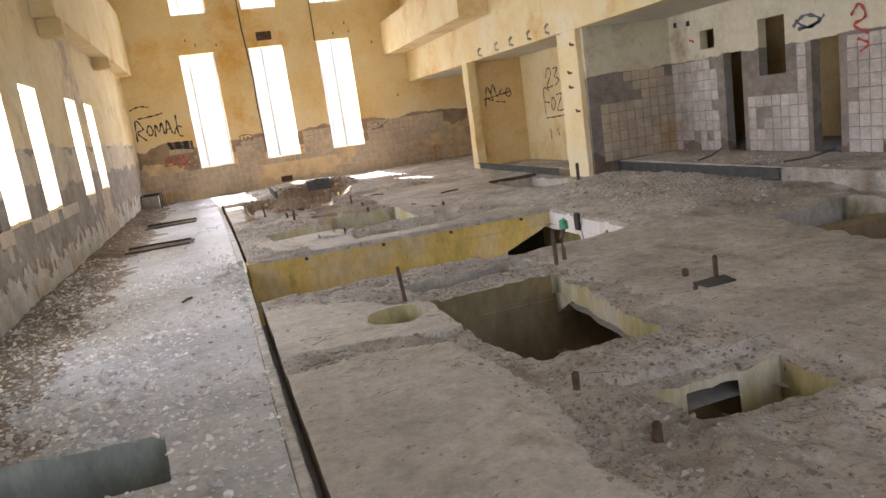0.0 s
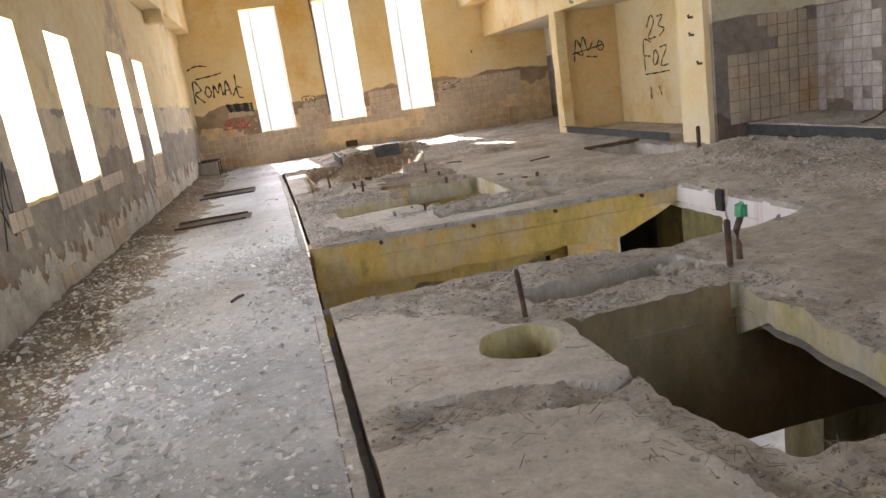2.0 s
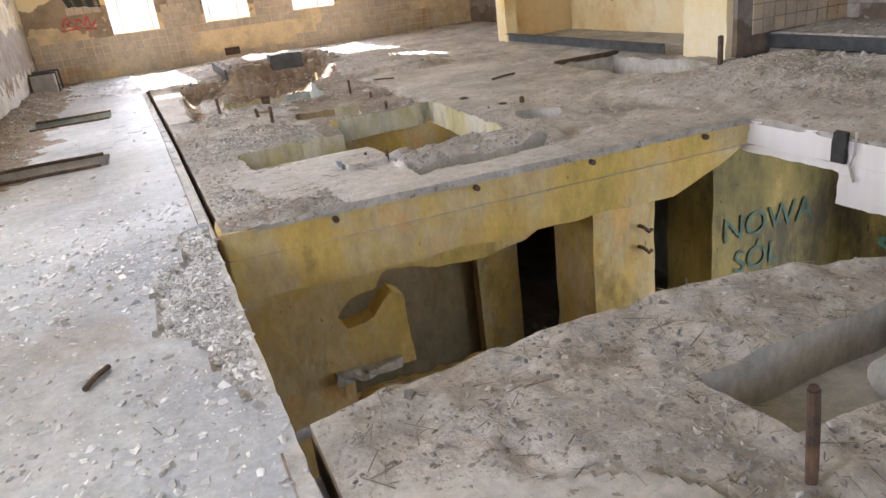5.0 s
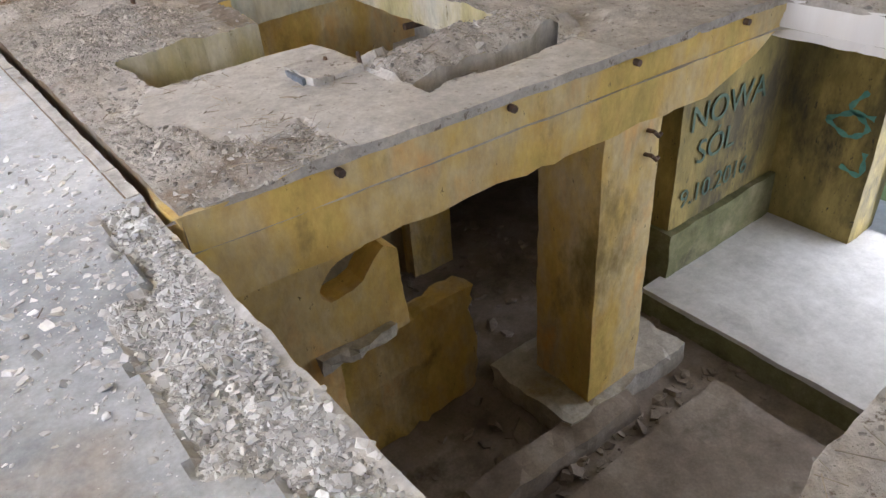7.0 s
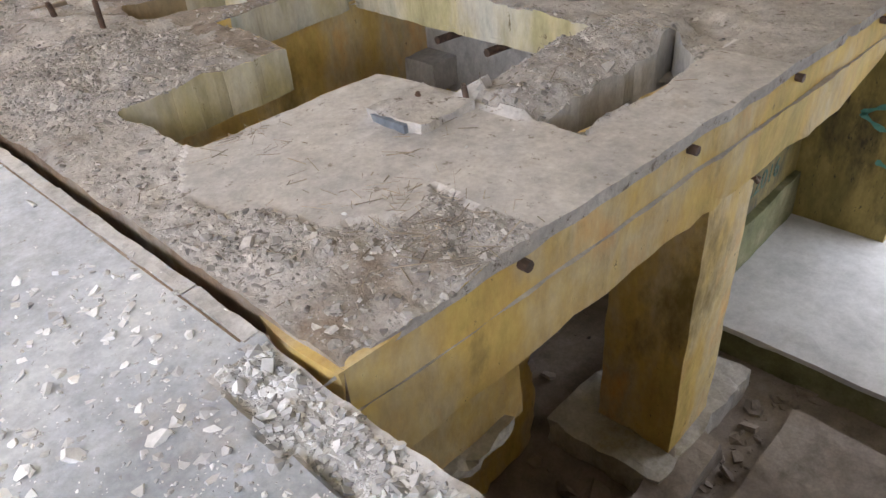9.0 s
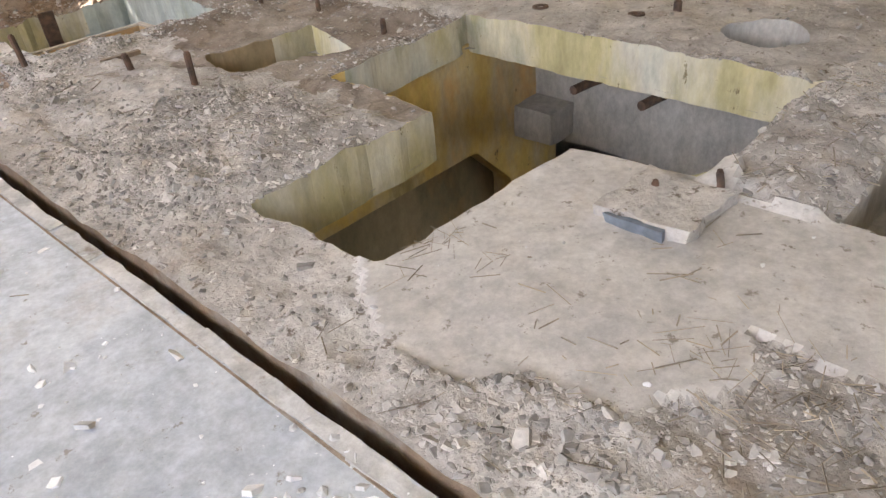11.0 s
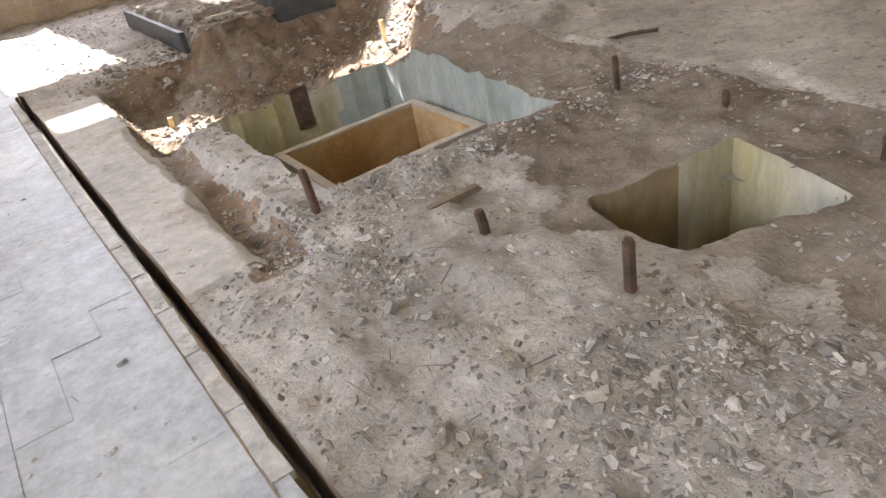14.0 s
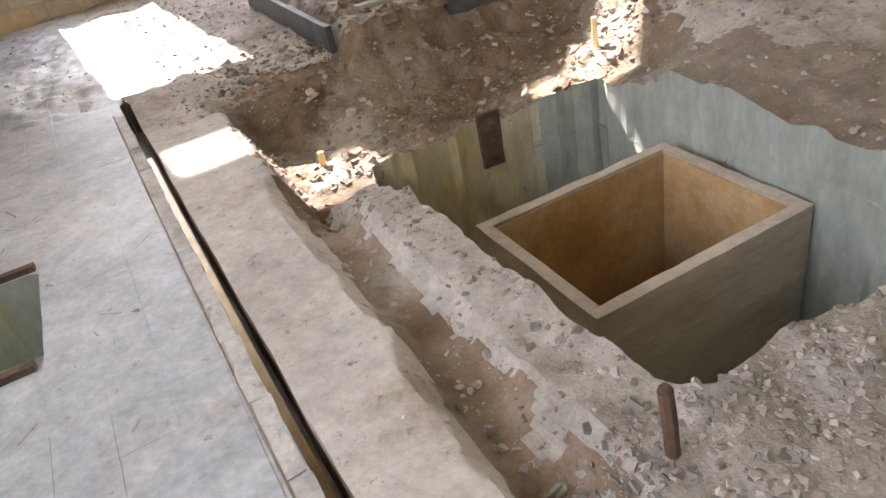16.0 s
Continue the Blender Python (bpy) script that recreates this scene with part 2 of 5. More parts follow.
M_GRASS = mat("meadow", [(0.07, 0.12, 0.03), (0.12, 0.18, 0.05), (0.20, 0.22, 0.10)], 0.4, 0.95, 0.6, 20, 0.4)
M_LEAF = mat("leaf", [(0.05, 0.09, 0.025), (0.09, 0.13, 0.04)], 3, 0.7, 0.1, island=0.3)
M_BARK = mat("bark", [(0.16, 0.13, 0.10), (0.30, 0.26, 0.21)], 8, 0.95, 0.6)


# ---- building helpers ----
def link_mesh(name, verts, faces, material, parent=None, label="", smooth=False):
    me = bpy.data.meshes.new(name)
    me.from_pydata([tuple(v) for v in verts], [], [tuple(f) for f in faces])
    me.materials.append(material)
    if smooth:
        me.shade_smooth()
    ob = new(name, me)
    if parent:
        ob.parent = parent
    if label:
        ob["label"] = label
    return ob


def part(name, bm, material, parent=None, label=""):
    """Links a bmesh as one mesh object, under a thing or a part where parent is given."""
    bmesh.ops.recalc_face_normals(bm, faces=bm.faces[:])
    me = bpy.data.meshes.new(name)
    bm.to_mesh(me)
    bm.free()
    me.materials.append(material)
    ob = new(name, me)
    if parent:
        ob.parent = parent
    if label:
        ob["label"] = label
    return ob


def structure(ob, label, category):
    return tagged(ob, label, category, kind="structure")


def thing(name, x, y, z, label, category, group="", kind=""):
    """An Empty at a thing's base."""
    ob = new(name)
    ob.empty_display_size = 0.1
    ob.location = (x, y, z)
    return tagged(ob, label, category, group, kind)


def block(x0, x1, y0, y1, z0, z1, bevel=0.0, bm=None):
    bm = bm or bmesh.new()
    r = bmesh.ops.create_cube(bm, size=1.0, matrix=Matrix.Translation(((x0 + x1) / 2, (y0 + y1) / 2, (z0 + z1) / 2)) @ Matrix.Diagonal((x1 - x0, y1 - y0, z1 - z0, 1)))
    if bevel:
        edges = {e for v in r["verts"] for e in v.link_edges}
        bmesh.ops.bevel(bm, geom=list(edges), offset=bevel, segments=2, affect="EDGES")
    return bm


def rough_block(x0, x1, y0, y1, z0, z1, wear=0.012, size=0.12, seed=0):
    """A cast block with uneven faces and chipped edges."""
    bm = bmesh.new()
    n = [max(1, min(40, round((b - a) / size))) for a, b in ((x0, x1), (y0, y1), (z0, z1))]
    grid = {}

    def vert(i, j, k):
        if (i, j, k) not in grid:
            p = Vector((x0 + (x1 - x0) * i / n[0], y0 + (y1 - y0) * j / n[1], z0 + (z1 - z0) * k / n[2]))
            ends = (i in (0, n[0])) + (j in (0, n[1])) + (k in (0, n[2]))
            q = p * 3.1 + Vector((seed * 7.3, seed, 0))
            p += wear * (1.0 if ends < 2 else 1.6) * noise.noise_vector(q)
            if ends > 1:
                mid = Vector(((x0 + x1) / 2, (y0 + y1) / 2, (z0 + z1) / 2))
                p += (mid - p).normalized() * wear * 2.2 * max(0.0, noise.noise(q * 2.7) + 0.15)
            grid[i, j, k] = bm.verts.new(p)
        return grid[i, j, k]

    for a, b, c in ((0, 1, 2), (1, 2, 0), (2, 0, 1)):
        for end in (0, n[c]):
            for i in range(n[a]):
                for j in range(n[b]):
                    quad = []
                    for di, dj in ((0, 0), (1, 0), (1, 1), (0, 1)):
                        ijk = [0, 0, 0]
                        ijk[a], ijk[b], ijk[c] = i + di, j + dj, end
                        quad.append(vert(*ijk))
                    bm.faces.new(quad if end else quad[::-1])
    return bm


def wall_with_openings(axis, at, thick, lo, hi, z0, z1, openings):
    """A wall across one axis, from lo to hi along the other, cut by openings (lo, hi, z0, z1) that go through it."""
    us = sorted({lo, hi, *(u for o in openings for u in o[:2])})
    zs = sorted({z0, z1, *(z for o in openings for z in o[2:])})
    us = [u for u in us if lo <= u <= hi]
    zs = [z for z in zs if z0 <= z <= z1]

    def solid(i, j):
        if not (0 <= i < len(us) - 1 and 0 <= j < len(zs) - 1):
            return False
        u, z = (us[i] + us[i + 1]) / 2, (zs[j] + zs[j + 1]) / 2
        return not any(o[0] < u < o[1] and o[2] < z < o[3] for o in openings)

    bm = bmesh.new()
    seen = {}

    def v(i, j, k):
        if (i, j, k) not in seen:
            p = (at + thick * k, us[i], zs[j]) if axis == "x" else (us[i], at + thick * k, zs[j])
            seen[i, j, k] = bm.verts.new(p)
        return seen[i, j, k]

    for i in range(len(us) - 1):
        for j in range(len(zs) - 1):
            if not solid(i, j):
                continue
            for k in (0, 1):
                bm.faces.new([v(i, j, k), v(i + 1, j, k), v(i + 1, j + 1, k), v(i, j + 1, k)])
            for di, dj, a, b in ((-1, 0, (i, j), (i, j + 1)), (1, 0, (i + 1, j), (i + 1, j + 1)), (0, -1, (i, j), (i + 1, j)), (0, 1, (i, j + 1), (i + 1, j + 1))):
                if not solid(i + di, j + dj):
                    bm.faces.new([v(*a, 0), v(*b, 0), v(*b, 1), v(*a, 1)])
    return bm


# ---- the shell of the hall ----
X_LEFT, Y_FAR, Z_TOP = -2.46, 26.4, 8.3
# The first window is out of view, added to brighten the near floor.
LEFT_WINDOWS = [(6.72, 7.78)] + [(a + 5.5 * k, b + 5.5 * k) for k in (0, 1) for a, b in ((10.1, 11.17), (12.22, 13.28))]
LEFT_WINDOWS = [(a, b, 1.1, 3.06) for a, b in LEFT_WINDOWS]
FAR_WINDOWS = [(-0.49, 0.64), (1.83, 2.99), (4.21, 5.38)]
structure(part("wall_left", wall_with_openings("x", X_LEFT, -0.62, -4.4, Y_FAR + 0.26, -6.0, Z_TOP, LEFT_WINDOWS), M_LEFT), "long plastered wall with deep window openings and grey dado", "wall")
structure(part("wall_far", wall_with_openings("y", Y_FAR, 0.26, -2.46, 12.0, -6.0, Z_TOP, [(a, b, 1.0, 4.86) for a, b in FAR_WINDOWS] + [(a, b, 6.17, 6.9) for a, b in FAR_WINDOWS]), M_FAR), "tall yellow plastered end wall with tall window openings", "wall")
# Unseen wall; its openings are added to let fill light in.
structure(part("wall_back", wall_with_openings("y", -4.0, -0.4, -2.46, 12.0, -6.0, Z_TOP, [(a, b, 1.0, 4.86) for a, b in FAR_WINDOWS]), M_CREAM), "unseen plastered end wall behind the walker with added light openings", "wall")
structure(part("ceiling", block(-3.08, 12.0, -4.4, Y_FAR + 0.26, Z_TOP, Z_TOP + 0.3), M_CEIL), "pale plastered ceiling of the hall", "ceiling")
for i, (a, b, z0, z1) in enumerate(LEFT_WINDOWS):
    w = new("window_%d" % (i + 1))
    w.location = (X_LEFT - 0.31, (a + b) / 2, z0)
    structure(w, "empty window opening with broken plaster sill", "window")
    s = part("window_sill", rough_block(-0.31, 0.30, -(b - a) / 2 + 0.01, (b - a) / 2 - 0.01, 0.0, 0.05, 0.012, 0.1, i), M_CREAM, w)
for i, (a, b) in enumerate(FAR_WINDOWS):
    w = new("window_%d" % (i + 21))
    w.location = ((a + b) / 2, Y_FAR + 0.13, 1.0)
    structure(w, "tall empty window opening with a rough sill", "window")
    part("window_sill", rough_block(-(b - a) / 2 + 0.01, (b - a) / 2 - 0.01, -0.12, 0.12, 0.0, 0.035, 0.01, 0.1, i + 40), M_CREAM, w)

# the sky in the openings, with fill lamps in the added back ones
for a, b, z0, z1 in LEFT_WINDOWS:
    sky_lamp("sky_window", X_LEFT - 0.7, (a + b) / 2, (z0 + z1) / 2, b - a, z1 - z0, (1, 0, -0.15), LEFT_POWER)
for a, b in FAR_WINDOWS:
    sky_lamp("sky_window", (a + b) / 2, Y_FAR + 0.35, 2.93, b - a, 3.86, (0, -1, -0.1), FAR_POWER)
    sky_lamp("sky_window", (a + b) / 2, Y_FAR + 0.35, 6.55, b - a, 0.75, (0, -1, -0.3), FAR_POWER * 0.25)
    # Added fill lamp behind the walker, no known window there.
    sky_lamp("sky_window", (a + b) / 2, -4.5, 3.04, b - a, 3.9, (0, 1, -0.1), BACK_FILL_POWER)
sky_lamp("sky_opening", 8.6, 8.95, -2.2, 3.7, 3.3, (-1, 0, -0.1), BASE_POWER)

# ---- the floor slab with its pits ----
def value_noise(x, y, scale, seed):
    rs = np.random.RandomState(seed)
    t = rs.rand(128, 128)
    u, v = x * scale + 500.3, y * scale + 500.7
    i, j = np.floor(u).astype(int), np.floor(v).astype(int)
    fu, fv = u - i, v - j
    fu, fv = fu * fu * (3 - 2 * fu), fv * fv * (3 - 2 * fv)
    i0, j0, i1, j1 = i % 128, j % 128, (i + 1) % 128, (j + 1) % 128
    return (t[i0, j0] * (1 - fu) + t[i1, j0] * fu) * (1 - fv) + (t[i0, j1] * (1 - fu) + t[i1, j1] * fu) * fv - 0.5


def fbm(x, y, scale, seed, octaves=4):
    s, a = 0.0, 1.0
    for o in range(octaves):
        s = s + a * value_noise(x, y, scale * 2 ** o, seed + o)
        a *= 0.5
    return s


def inside(x, y, x0, x1, y0, y1, soft=0.1):
    """1 inside a box of the plan, falling to 0 over soft metres."""
    dx = np.minimum(x - x0, x1 - x)
    dy = np.minimum(y - y0, y1 - y)
    return np.clip(np.minimum(dx, dy) / soft + 0.5, 0, 1)


SLOT_Y = (-4.0, 2.3, 5.1, 7.3, 9.0, 10.4, 11.4, 12.7, 14.0, 15.4, 16.9, 17.6, 19.8, 21.6)
SLOT_X = (0.42, 0.325, 0.275, 0.25, 0.235, 0.225, 0.208, 0.182, 0.15, 0.125, 0.088, 0.06, 0.0, -0.04)


def slot_x(y):
    """The middle of the long slot beside the walkway."""
    return np.interp(y, SLOT_Y, SLOT_X)


# plates of whole screed that are left, standing proud of the broken slab
PLATES = [
    [(0.2, -4.5), (3.2, -4.5), (1.9, 2.4), (1.62, 2.86), (1.58, 3.16), (1.75, 3.7), (1.83, 4.2), (1.66, 4.92), (1.61, 5.42), (0.89, 5.58), (0.71, 5.47), (0.2, 5.5)],
    [(0.2, 7.6), (0.49, 7.61), (1.01, 7.36), (1.36, 7.13), (1.42, 6.85), (1.9, 6.7), (1.9, 5.75), (1.66, 5.6), (1.13, 5.85), (0.49, 5.95), (0.2, 5.9)],
    [(0.58, 12.6), (0.49, 12.33), (0.48, 12.04), (0.64, 11.9), (0.67, 11.67), (0.74, 11.59), (0.88, 11.51), (1.01, 11.41), (1.13, 11.44), (1.3, 11.5), (1.7, 11.7), (2.1, 11.97), (2.1, 12.8), (0.75, 12.8)],
    [(1.2, 11.75), (1.19, 10.85), (5.1, 10.5), (5.1, 11.22), (1.95, 11.24), (1.93, 11.92), (1.5, 11.83)],
    [(-0.3, 16.5), (0.51, 16.52), (0.505, 17.3), (0.515, 18.2), (0.5, 19.9), (0.52, 20.6), (-0.3, 20.7)],
]
# where the walkway's screed has broken away beside the main pit
BROKEN = [(-0.07, 11.25), (-0.05, 10.5), (-0.24, 10.45), (-0.26, 10.1), (-0.24, 9.69), (-0.26, 9.39), (-0.08, 9.27), (-0.03, 8.9), (0.1, 8.5), (0.5, 8.4), (0.5, 11.25)]


def broken_walkway(x, y):
    return in_outline(x + 0.03 * fbm(x, y, 6.0, 23), y + 0.03 * fbm(x, y, 6.0, 27), BROKEN) & (x < slot_x(y))


def roughness_at(x, y):
    """How broken the slab's skin is: 0 whole, 1 rubble."""
    wob = 0.25 * fbm(x, y, 1.7, 3)
    right = x > slot_x(y) + 0.03
    px, py = x + 0.05 * fbm(x, y, 5.0, 33), y + 0.05 * fbm(x, y, 5.0, 37)
    clean = np.maximum(inside(x + wob, y + wob, 3.5, 6.0, 2.0, 8.0), inside(x + wob, y + wob, 3.4, 5.6, 13.7, 18.0))
    for outline in PLATES:
        clean = np.maximum(clean, in_outline(px, py, outline) * 1.0)
    rub = np.where(right, 1 - clean, 0.0)
    walk = np.maximum.reduce([inside(x + wob, y, -2.6, -1.75, -3, 27, 0.4), broken_walkway(x, y) * 1.0, 0.7 * inside(x + wob, y + wob, -1.9, -0.6, 4.9, 7.6, 0.5),
                              inside(x, y + wob, -2.4, 0.2, 21.7, 27.0)])
    return np.clip(np.where(right, rub, walk), 0, 1)


def height(x, y):
    x, y = np.asarray(x, float), np.asarray(y, float)
    r = roughness_at(x, y)
    z = 0.004 * fbm(x, y, 0.8, 11) + 0.021 * (1 - r) * (x > slot_x(y)) - 0.012 - 0.03 * broken_walkway(x, y) + r * (0.045 * fbm(x, y, 1.6, 21) + 0.045 * fbm(x, y, 6.0, 31, 3))
    wob = 0.14 * fbm(x, y, 3.0, 41)
    z = z - 0.09 * inside(x + 0.5 * wob, y, 0.5, 0.74, 16.45, 19.3, 0.09) - 0.29 * np.clip((y + wob - 18.7) / 0.6, 0, 1) * np.clip((20.75 - y - wob) / 0.3, 0, 1) * np.clip((x - 0.53) / 0.14, 0, 1) * np.clip((3.5 - x) / 0.4, 0, 1) + 0.14 * inside(x, y, 0.6, 3.4, 19.5, 21.0, 0.4) * fbm(x, y, 2.6, 57)
    z = z + 0.24 * inside(x + wob, y + wob, 1.6, 3.6, 20.75, 23.6, 0.2) + 0.10 * r * inside(x + wob, y + wob, 3.2, 5.4, 17.2, 22.0, 0.8)
    z = z + inside(x, y + wob, 5.7, 8.0, 8.1, 12.7, 1.2) * (0.16 + 0.12 * fbm(x, y, 1.4, 51))
    z = z + 0.10 * inside(x + wob, y, -2.7, -2.1, -3, 27, 0.5)
    z = z - 0.016 * (1 - r) * inside(x, y, 0.35, 0.85, 11.8, 12.9, 0.3)
    z = z + 0.09 * inside(x, y + 0.5 * wob, 1.95, 3.6, 11.55, 12.02, 0.12) + 0.04 * inside(x + wob, y + wob, 0.5, 1.9, 13.6, 14.7, 0.4)
    z = z - 0.05 * inside(x + wob, y + wob, 1.5, 3.1, 14.7, 16.6, 0.3) - 0.05 * inside(x + wob, y + wob, 1.65, 2.1, 2.9, 4.6, 0.2)
    z = z - 0.06 * inside(x, y, 2.2, 3.5, 3.14, 4.0, 0.06) - 0.07 * np.clip(1.4 - np.hypot((x - 0.6) / 0.17, (y - 5.75) / 0.1), 0, 1)
    return z


def ring(cx, cy, r, n=28):
    return [(cx + r * math.cos(2 * math.pi * i / n), cy + r * math.sin(2 * math.pi * i / n)) for i in range(n)]


def ragged(points, amount, seed, step=0.07):
    """An outline in short steps with a broken edge."""
    out = []
    for i, (ax, ay) in enumerate(points):
        bx, by = points[(i + 1) % len(points)]
        n = max(1, round(math.hypot(bx - ax, by - ay) / step))
        for k in range(n):
            x, y = ax + (bx - ax) * k / n, ay + (by - ay) * k / n
            d = noise.noise_vector(Vector((x * 4.1, y * 4.1, seed))) + 0.6 * noise.noise_vector(Vector((x * 13, y * 13, seed)))
            out.append((x + amount * d.x, y + amount * d.y))
    return out


def slot_half(y):
    return np.where(np.asarray(y) < 21.6, 0.031, 0.004)


def slot_edge(y, side):
    """The broken edge of the slot on one side (-1 or 1)."""
    y = np.asarray(y, float)
    chips = 0.012 * fbm(y * 0 + side * 3.3, y, 2.2, 71) + 0.03 * np.clip(fbm(y * 0 + side * 7.1, y, 1.1, 75) - 0.33, 0, 1)
    return slot_x(y) + side * (slot_half(y) + np.where(y < 21.6, np.abs(chips) * (1.6 if side < 0 else 1.0), 0))


# name: outline, raggedness, depth of its sides, bottom (None: open to the basement), material of the sides
HOLES = {
    "pit_main": ([(-0.6, 8.2), (0.22, 8.15), (1.1, 8.3), (2.3, 8.3), (3.33, 7.95), (4.2, 7.98), (5.1, 8.3), (5.1, 10.71), (2.6, 10.83), (0.19, 10.96), (-0.6, 10.96)], 0.022, 0.06, None, M_FLOOR),
    "pit_near": ([(1.8, 6.68), (1.81, 5.7), (1.87, 4.95), (2.05, 4.6), (2.45, 4.57), (2.95, 4.5), (3.07, 5.5), (3.2, 6.7)], 0.03, 0.2, None, M_GREEN),
    "pit_middle": ([(0.76, 12.68), (1.4, 12.66), (1.93, 12.66), (2.0, 12.02), (3.33, 12.05), (3.36, 13.35), (3.42, 14.66), (1.96, 14.5), (1.915, 13.54), (0.7, 13.5)], 0.024, 0.3, None, M_GREEN),
    "pit_tank": ([(1.1, 19.52), (1.0, 18.7), (1.0, 18.0), (1.04, 16.98), (1.15, 16.86), (1.9, 16.88), (2.52, 16.74), (2.6, 17.4), (2.7, 18.3), (2.86, 19.58), (1.95, 19.62)], 0.035, 1.7, -1.7, M_GREEN),
    "pit_square": ([(2.34, 3.28), (3.28, 3.24), (3.36, 3.82), (2.34, 3.78)], 0.015, 0.9, -0.9, M_GREEN),
    "pit_rough": ([(1.75, 15.22), (2.09, 15.13), (2.57, 15.02), (2.72, 15.73), (1.82, 15.83)], 0.04, 0.75, -0.75, M_GREEN),
    "trough_near": ([(1.76, 7.16), (3.38, 7.16), (3.28, 7.7), (1.74, 7.63)], 0.015, 0.3, -0.3, M_GREY),
    "trough_far": ([(1.96, 11.26), (3.1, 11.24), (3.5, 11.62), (3.1, 11.52), (1.95, 11.5)], 0.02, 0.32, -0.32, M_GREY),
    "round_near": (ring(1.43, 6.46, 0.29), 0.035, 0.42, None, M_GREEN),
    "round_far": (ring(3.93, 12.62, 0.26), 0.008, 0.3, -0.3, M_GREY),
    "basin_far": ([(6.19, 12.95), (7.23, 13.45), (7.08, 15.6), (6.05, 15.55)], 0.01, 0.45, -0.45, M_GREY),
    "basin_right": ([(6.04, 5.3), (8.0, 5.3), (7.8, 7.45), (6.29, 7.1)], 0.02, 0.5, -0.5, M_GREY),
    "hatch_near": ([(-1.62, 4.22), (-0.46, 4.22), (-0.55, 4.95), (-1.62, 5.1)], 0.006, 0.45, -0.45, M_BLUISH),
    "hatch_middle": ([(-1.9, 14.5), (-0.63, 14.5), (-0.63, 15.23), (-1.9, 15.23)], 0.006, 0.45, -0.45, M_GREY),
    "hatch_far": ([(-1.9, 18.44), (-0.68, 18.46), (-0.69, 19.28), (-1.9, 19.36)], 0.006, 0.45, -0.45, M_BLUISH),
}
OUTLINES = {k: ragged(v[0], v[1], i * 3.7) for i, (k, v) in enumerate(HOLES.items())}


def in_outline(px, py, outline):
    hit = np.zeros(px.shape, bool)
    n = len(outline)
    for i in range(n):
        (ax, ay), (bx, by) = outline[i], outline[(i + 1) % n]
        if ay != by:
            hit ^= ((ay > py) != (by > py)) & (px < (bx - ax) * (py - ay) / (by - ay) + ax)
    return hit


def nearest_on(px, py, outline):
    best = np.full(px.shape, 1e9)
    qx, qy = px.copy(), py.copy()
    n = len(outline)
    for i in range(n):
        (ax, ay), (bx, by) = outline[i], outline[(i + 1) % n]
        dx, dy = bx - ax, by - ay
        t = np.clip(((px - ax) * dx + (py - ay) * dy) / (dx * dx + dy * dy + 1e-12), 0, 1)
        x, y = ax + t * dx, ay + t * dy
        d = np.hypot(px - x, py - y)
        m = d < best
        best[m], qx[m], qy[m] = d[m], x[m], y[m]
    return qx, qy


def sheet(name, x0, x1, y0, y1, step, material_of, materials, zshift=None, cuts=None):
    """A sheet of floor in small cells, cut along the outlines of the pits."""
    ny = round((y1 - y0) / step)
    ys = np.linspace(y0, y1, ny + 1)
    lo, hi = (f(ys) if callable(f) else np.full(ys.shape, f) for f in (x0, x1))
    nx = round(float(np.mean(hi - lo)) / step)
    share = np.linspace(0, 1, nx + 1)[:, None]
    gx, gy = lo + share * (hi - lo), np.broadcast_to(ys, (nx + 1, ny + 1)).copy()
    gone = np.zeros(gx.shape, bool)
    fx, fy = gx.copy(), gy.copy()
    for outline in (OUTLINES[k] for k in (cuts or OUTLINES)):
        xs, ys = [p[0] for p in outline], [p[1] for p in outline]
        box = (gx > min(xs) - step) & (gx < max(xs) + step) & (gy > min(ys) - step) & (gy < max(ys) + step)
        idx = np.where(box)
        if not len(idx[0]):
            continue
        hit = in_outline(gx[idx], gy[idx], outline)
        sel = (idx[0][hit], idx[1][hit])
        if len(sel[0]):
            gone[sel] = True
            fx[sel], fy[sel] = nearest_on(gx[sel], gy[sel], outline)
    z = height(fx, fy) if zshift is None else zshift(fx, fy)
    ids = np.arange((nx + 1) * (ny + 1)).reshape(nx + 1, ny + 1)
    cells = np.stack([ids[:-1, :-1], ids[1:, :-1], ids[1:, 1:], ids[:-1, 1:]], -1)
    lost = gone[:-1, :-1] & gone[1:, :-1] & gone[1:, 1:] & gone[:-1, 1:]
    faces = cells[~lost]
    me = bpy.data.meshes.new(name)
    verts = np.stack([fx, fy, z], -1).reshape(-1, 3)
    me.from_pydata(verts.tolist(), [], faces.tolist())
    for m in materials:
        me.materials.append(m)
    mid = verts[faces].mean(1)
    me.polygons.foreach_set("material_index", material_of(mid[:, 0], mid[:, 1]).astype(np.int32))
    me.shade_smooth()
    bm = bmesh.new()
    bm.from_mesh(me)
    bmesh.ops.delete(bm, geom=[v for v in bm.verts if not v.link_faces], context="VERTS")
    bm.to_mesh(me)
    bm.free()
    me.set_sharp_from_angle(angle=radians(32))
    return new(name, me)


def floor_material(x, y):
    w = 0.2 * fbm(x, y, 3.0, 61)
    soil = np.maximum(inside(x + 0.7 * w, y + w, 0.45, 0.7, 16.45, 19.5, 0.02), inside(x + w, y + w, 0.5, 3.4, 19.3, 21.0, 0.02)) > 0.5
    dust = (x + 2.0 * w + 0.5 * fbm(x, y, 0.9, 65) > 1.75) & (y + 2 * w > 13.2) & (x + w < 3.3)
    plate = (roughness_at(x, y) < 0.1) & (x < 3.3)
    return np.where(plate, 3, np.where(soil, 1, np.where(dust, 2, 0)))


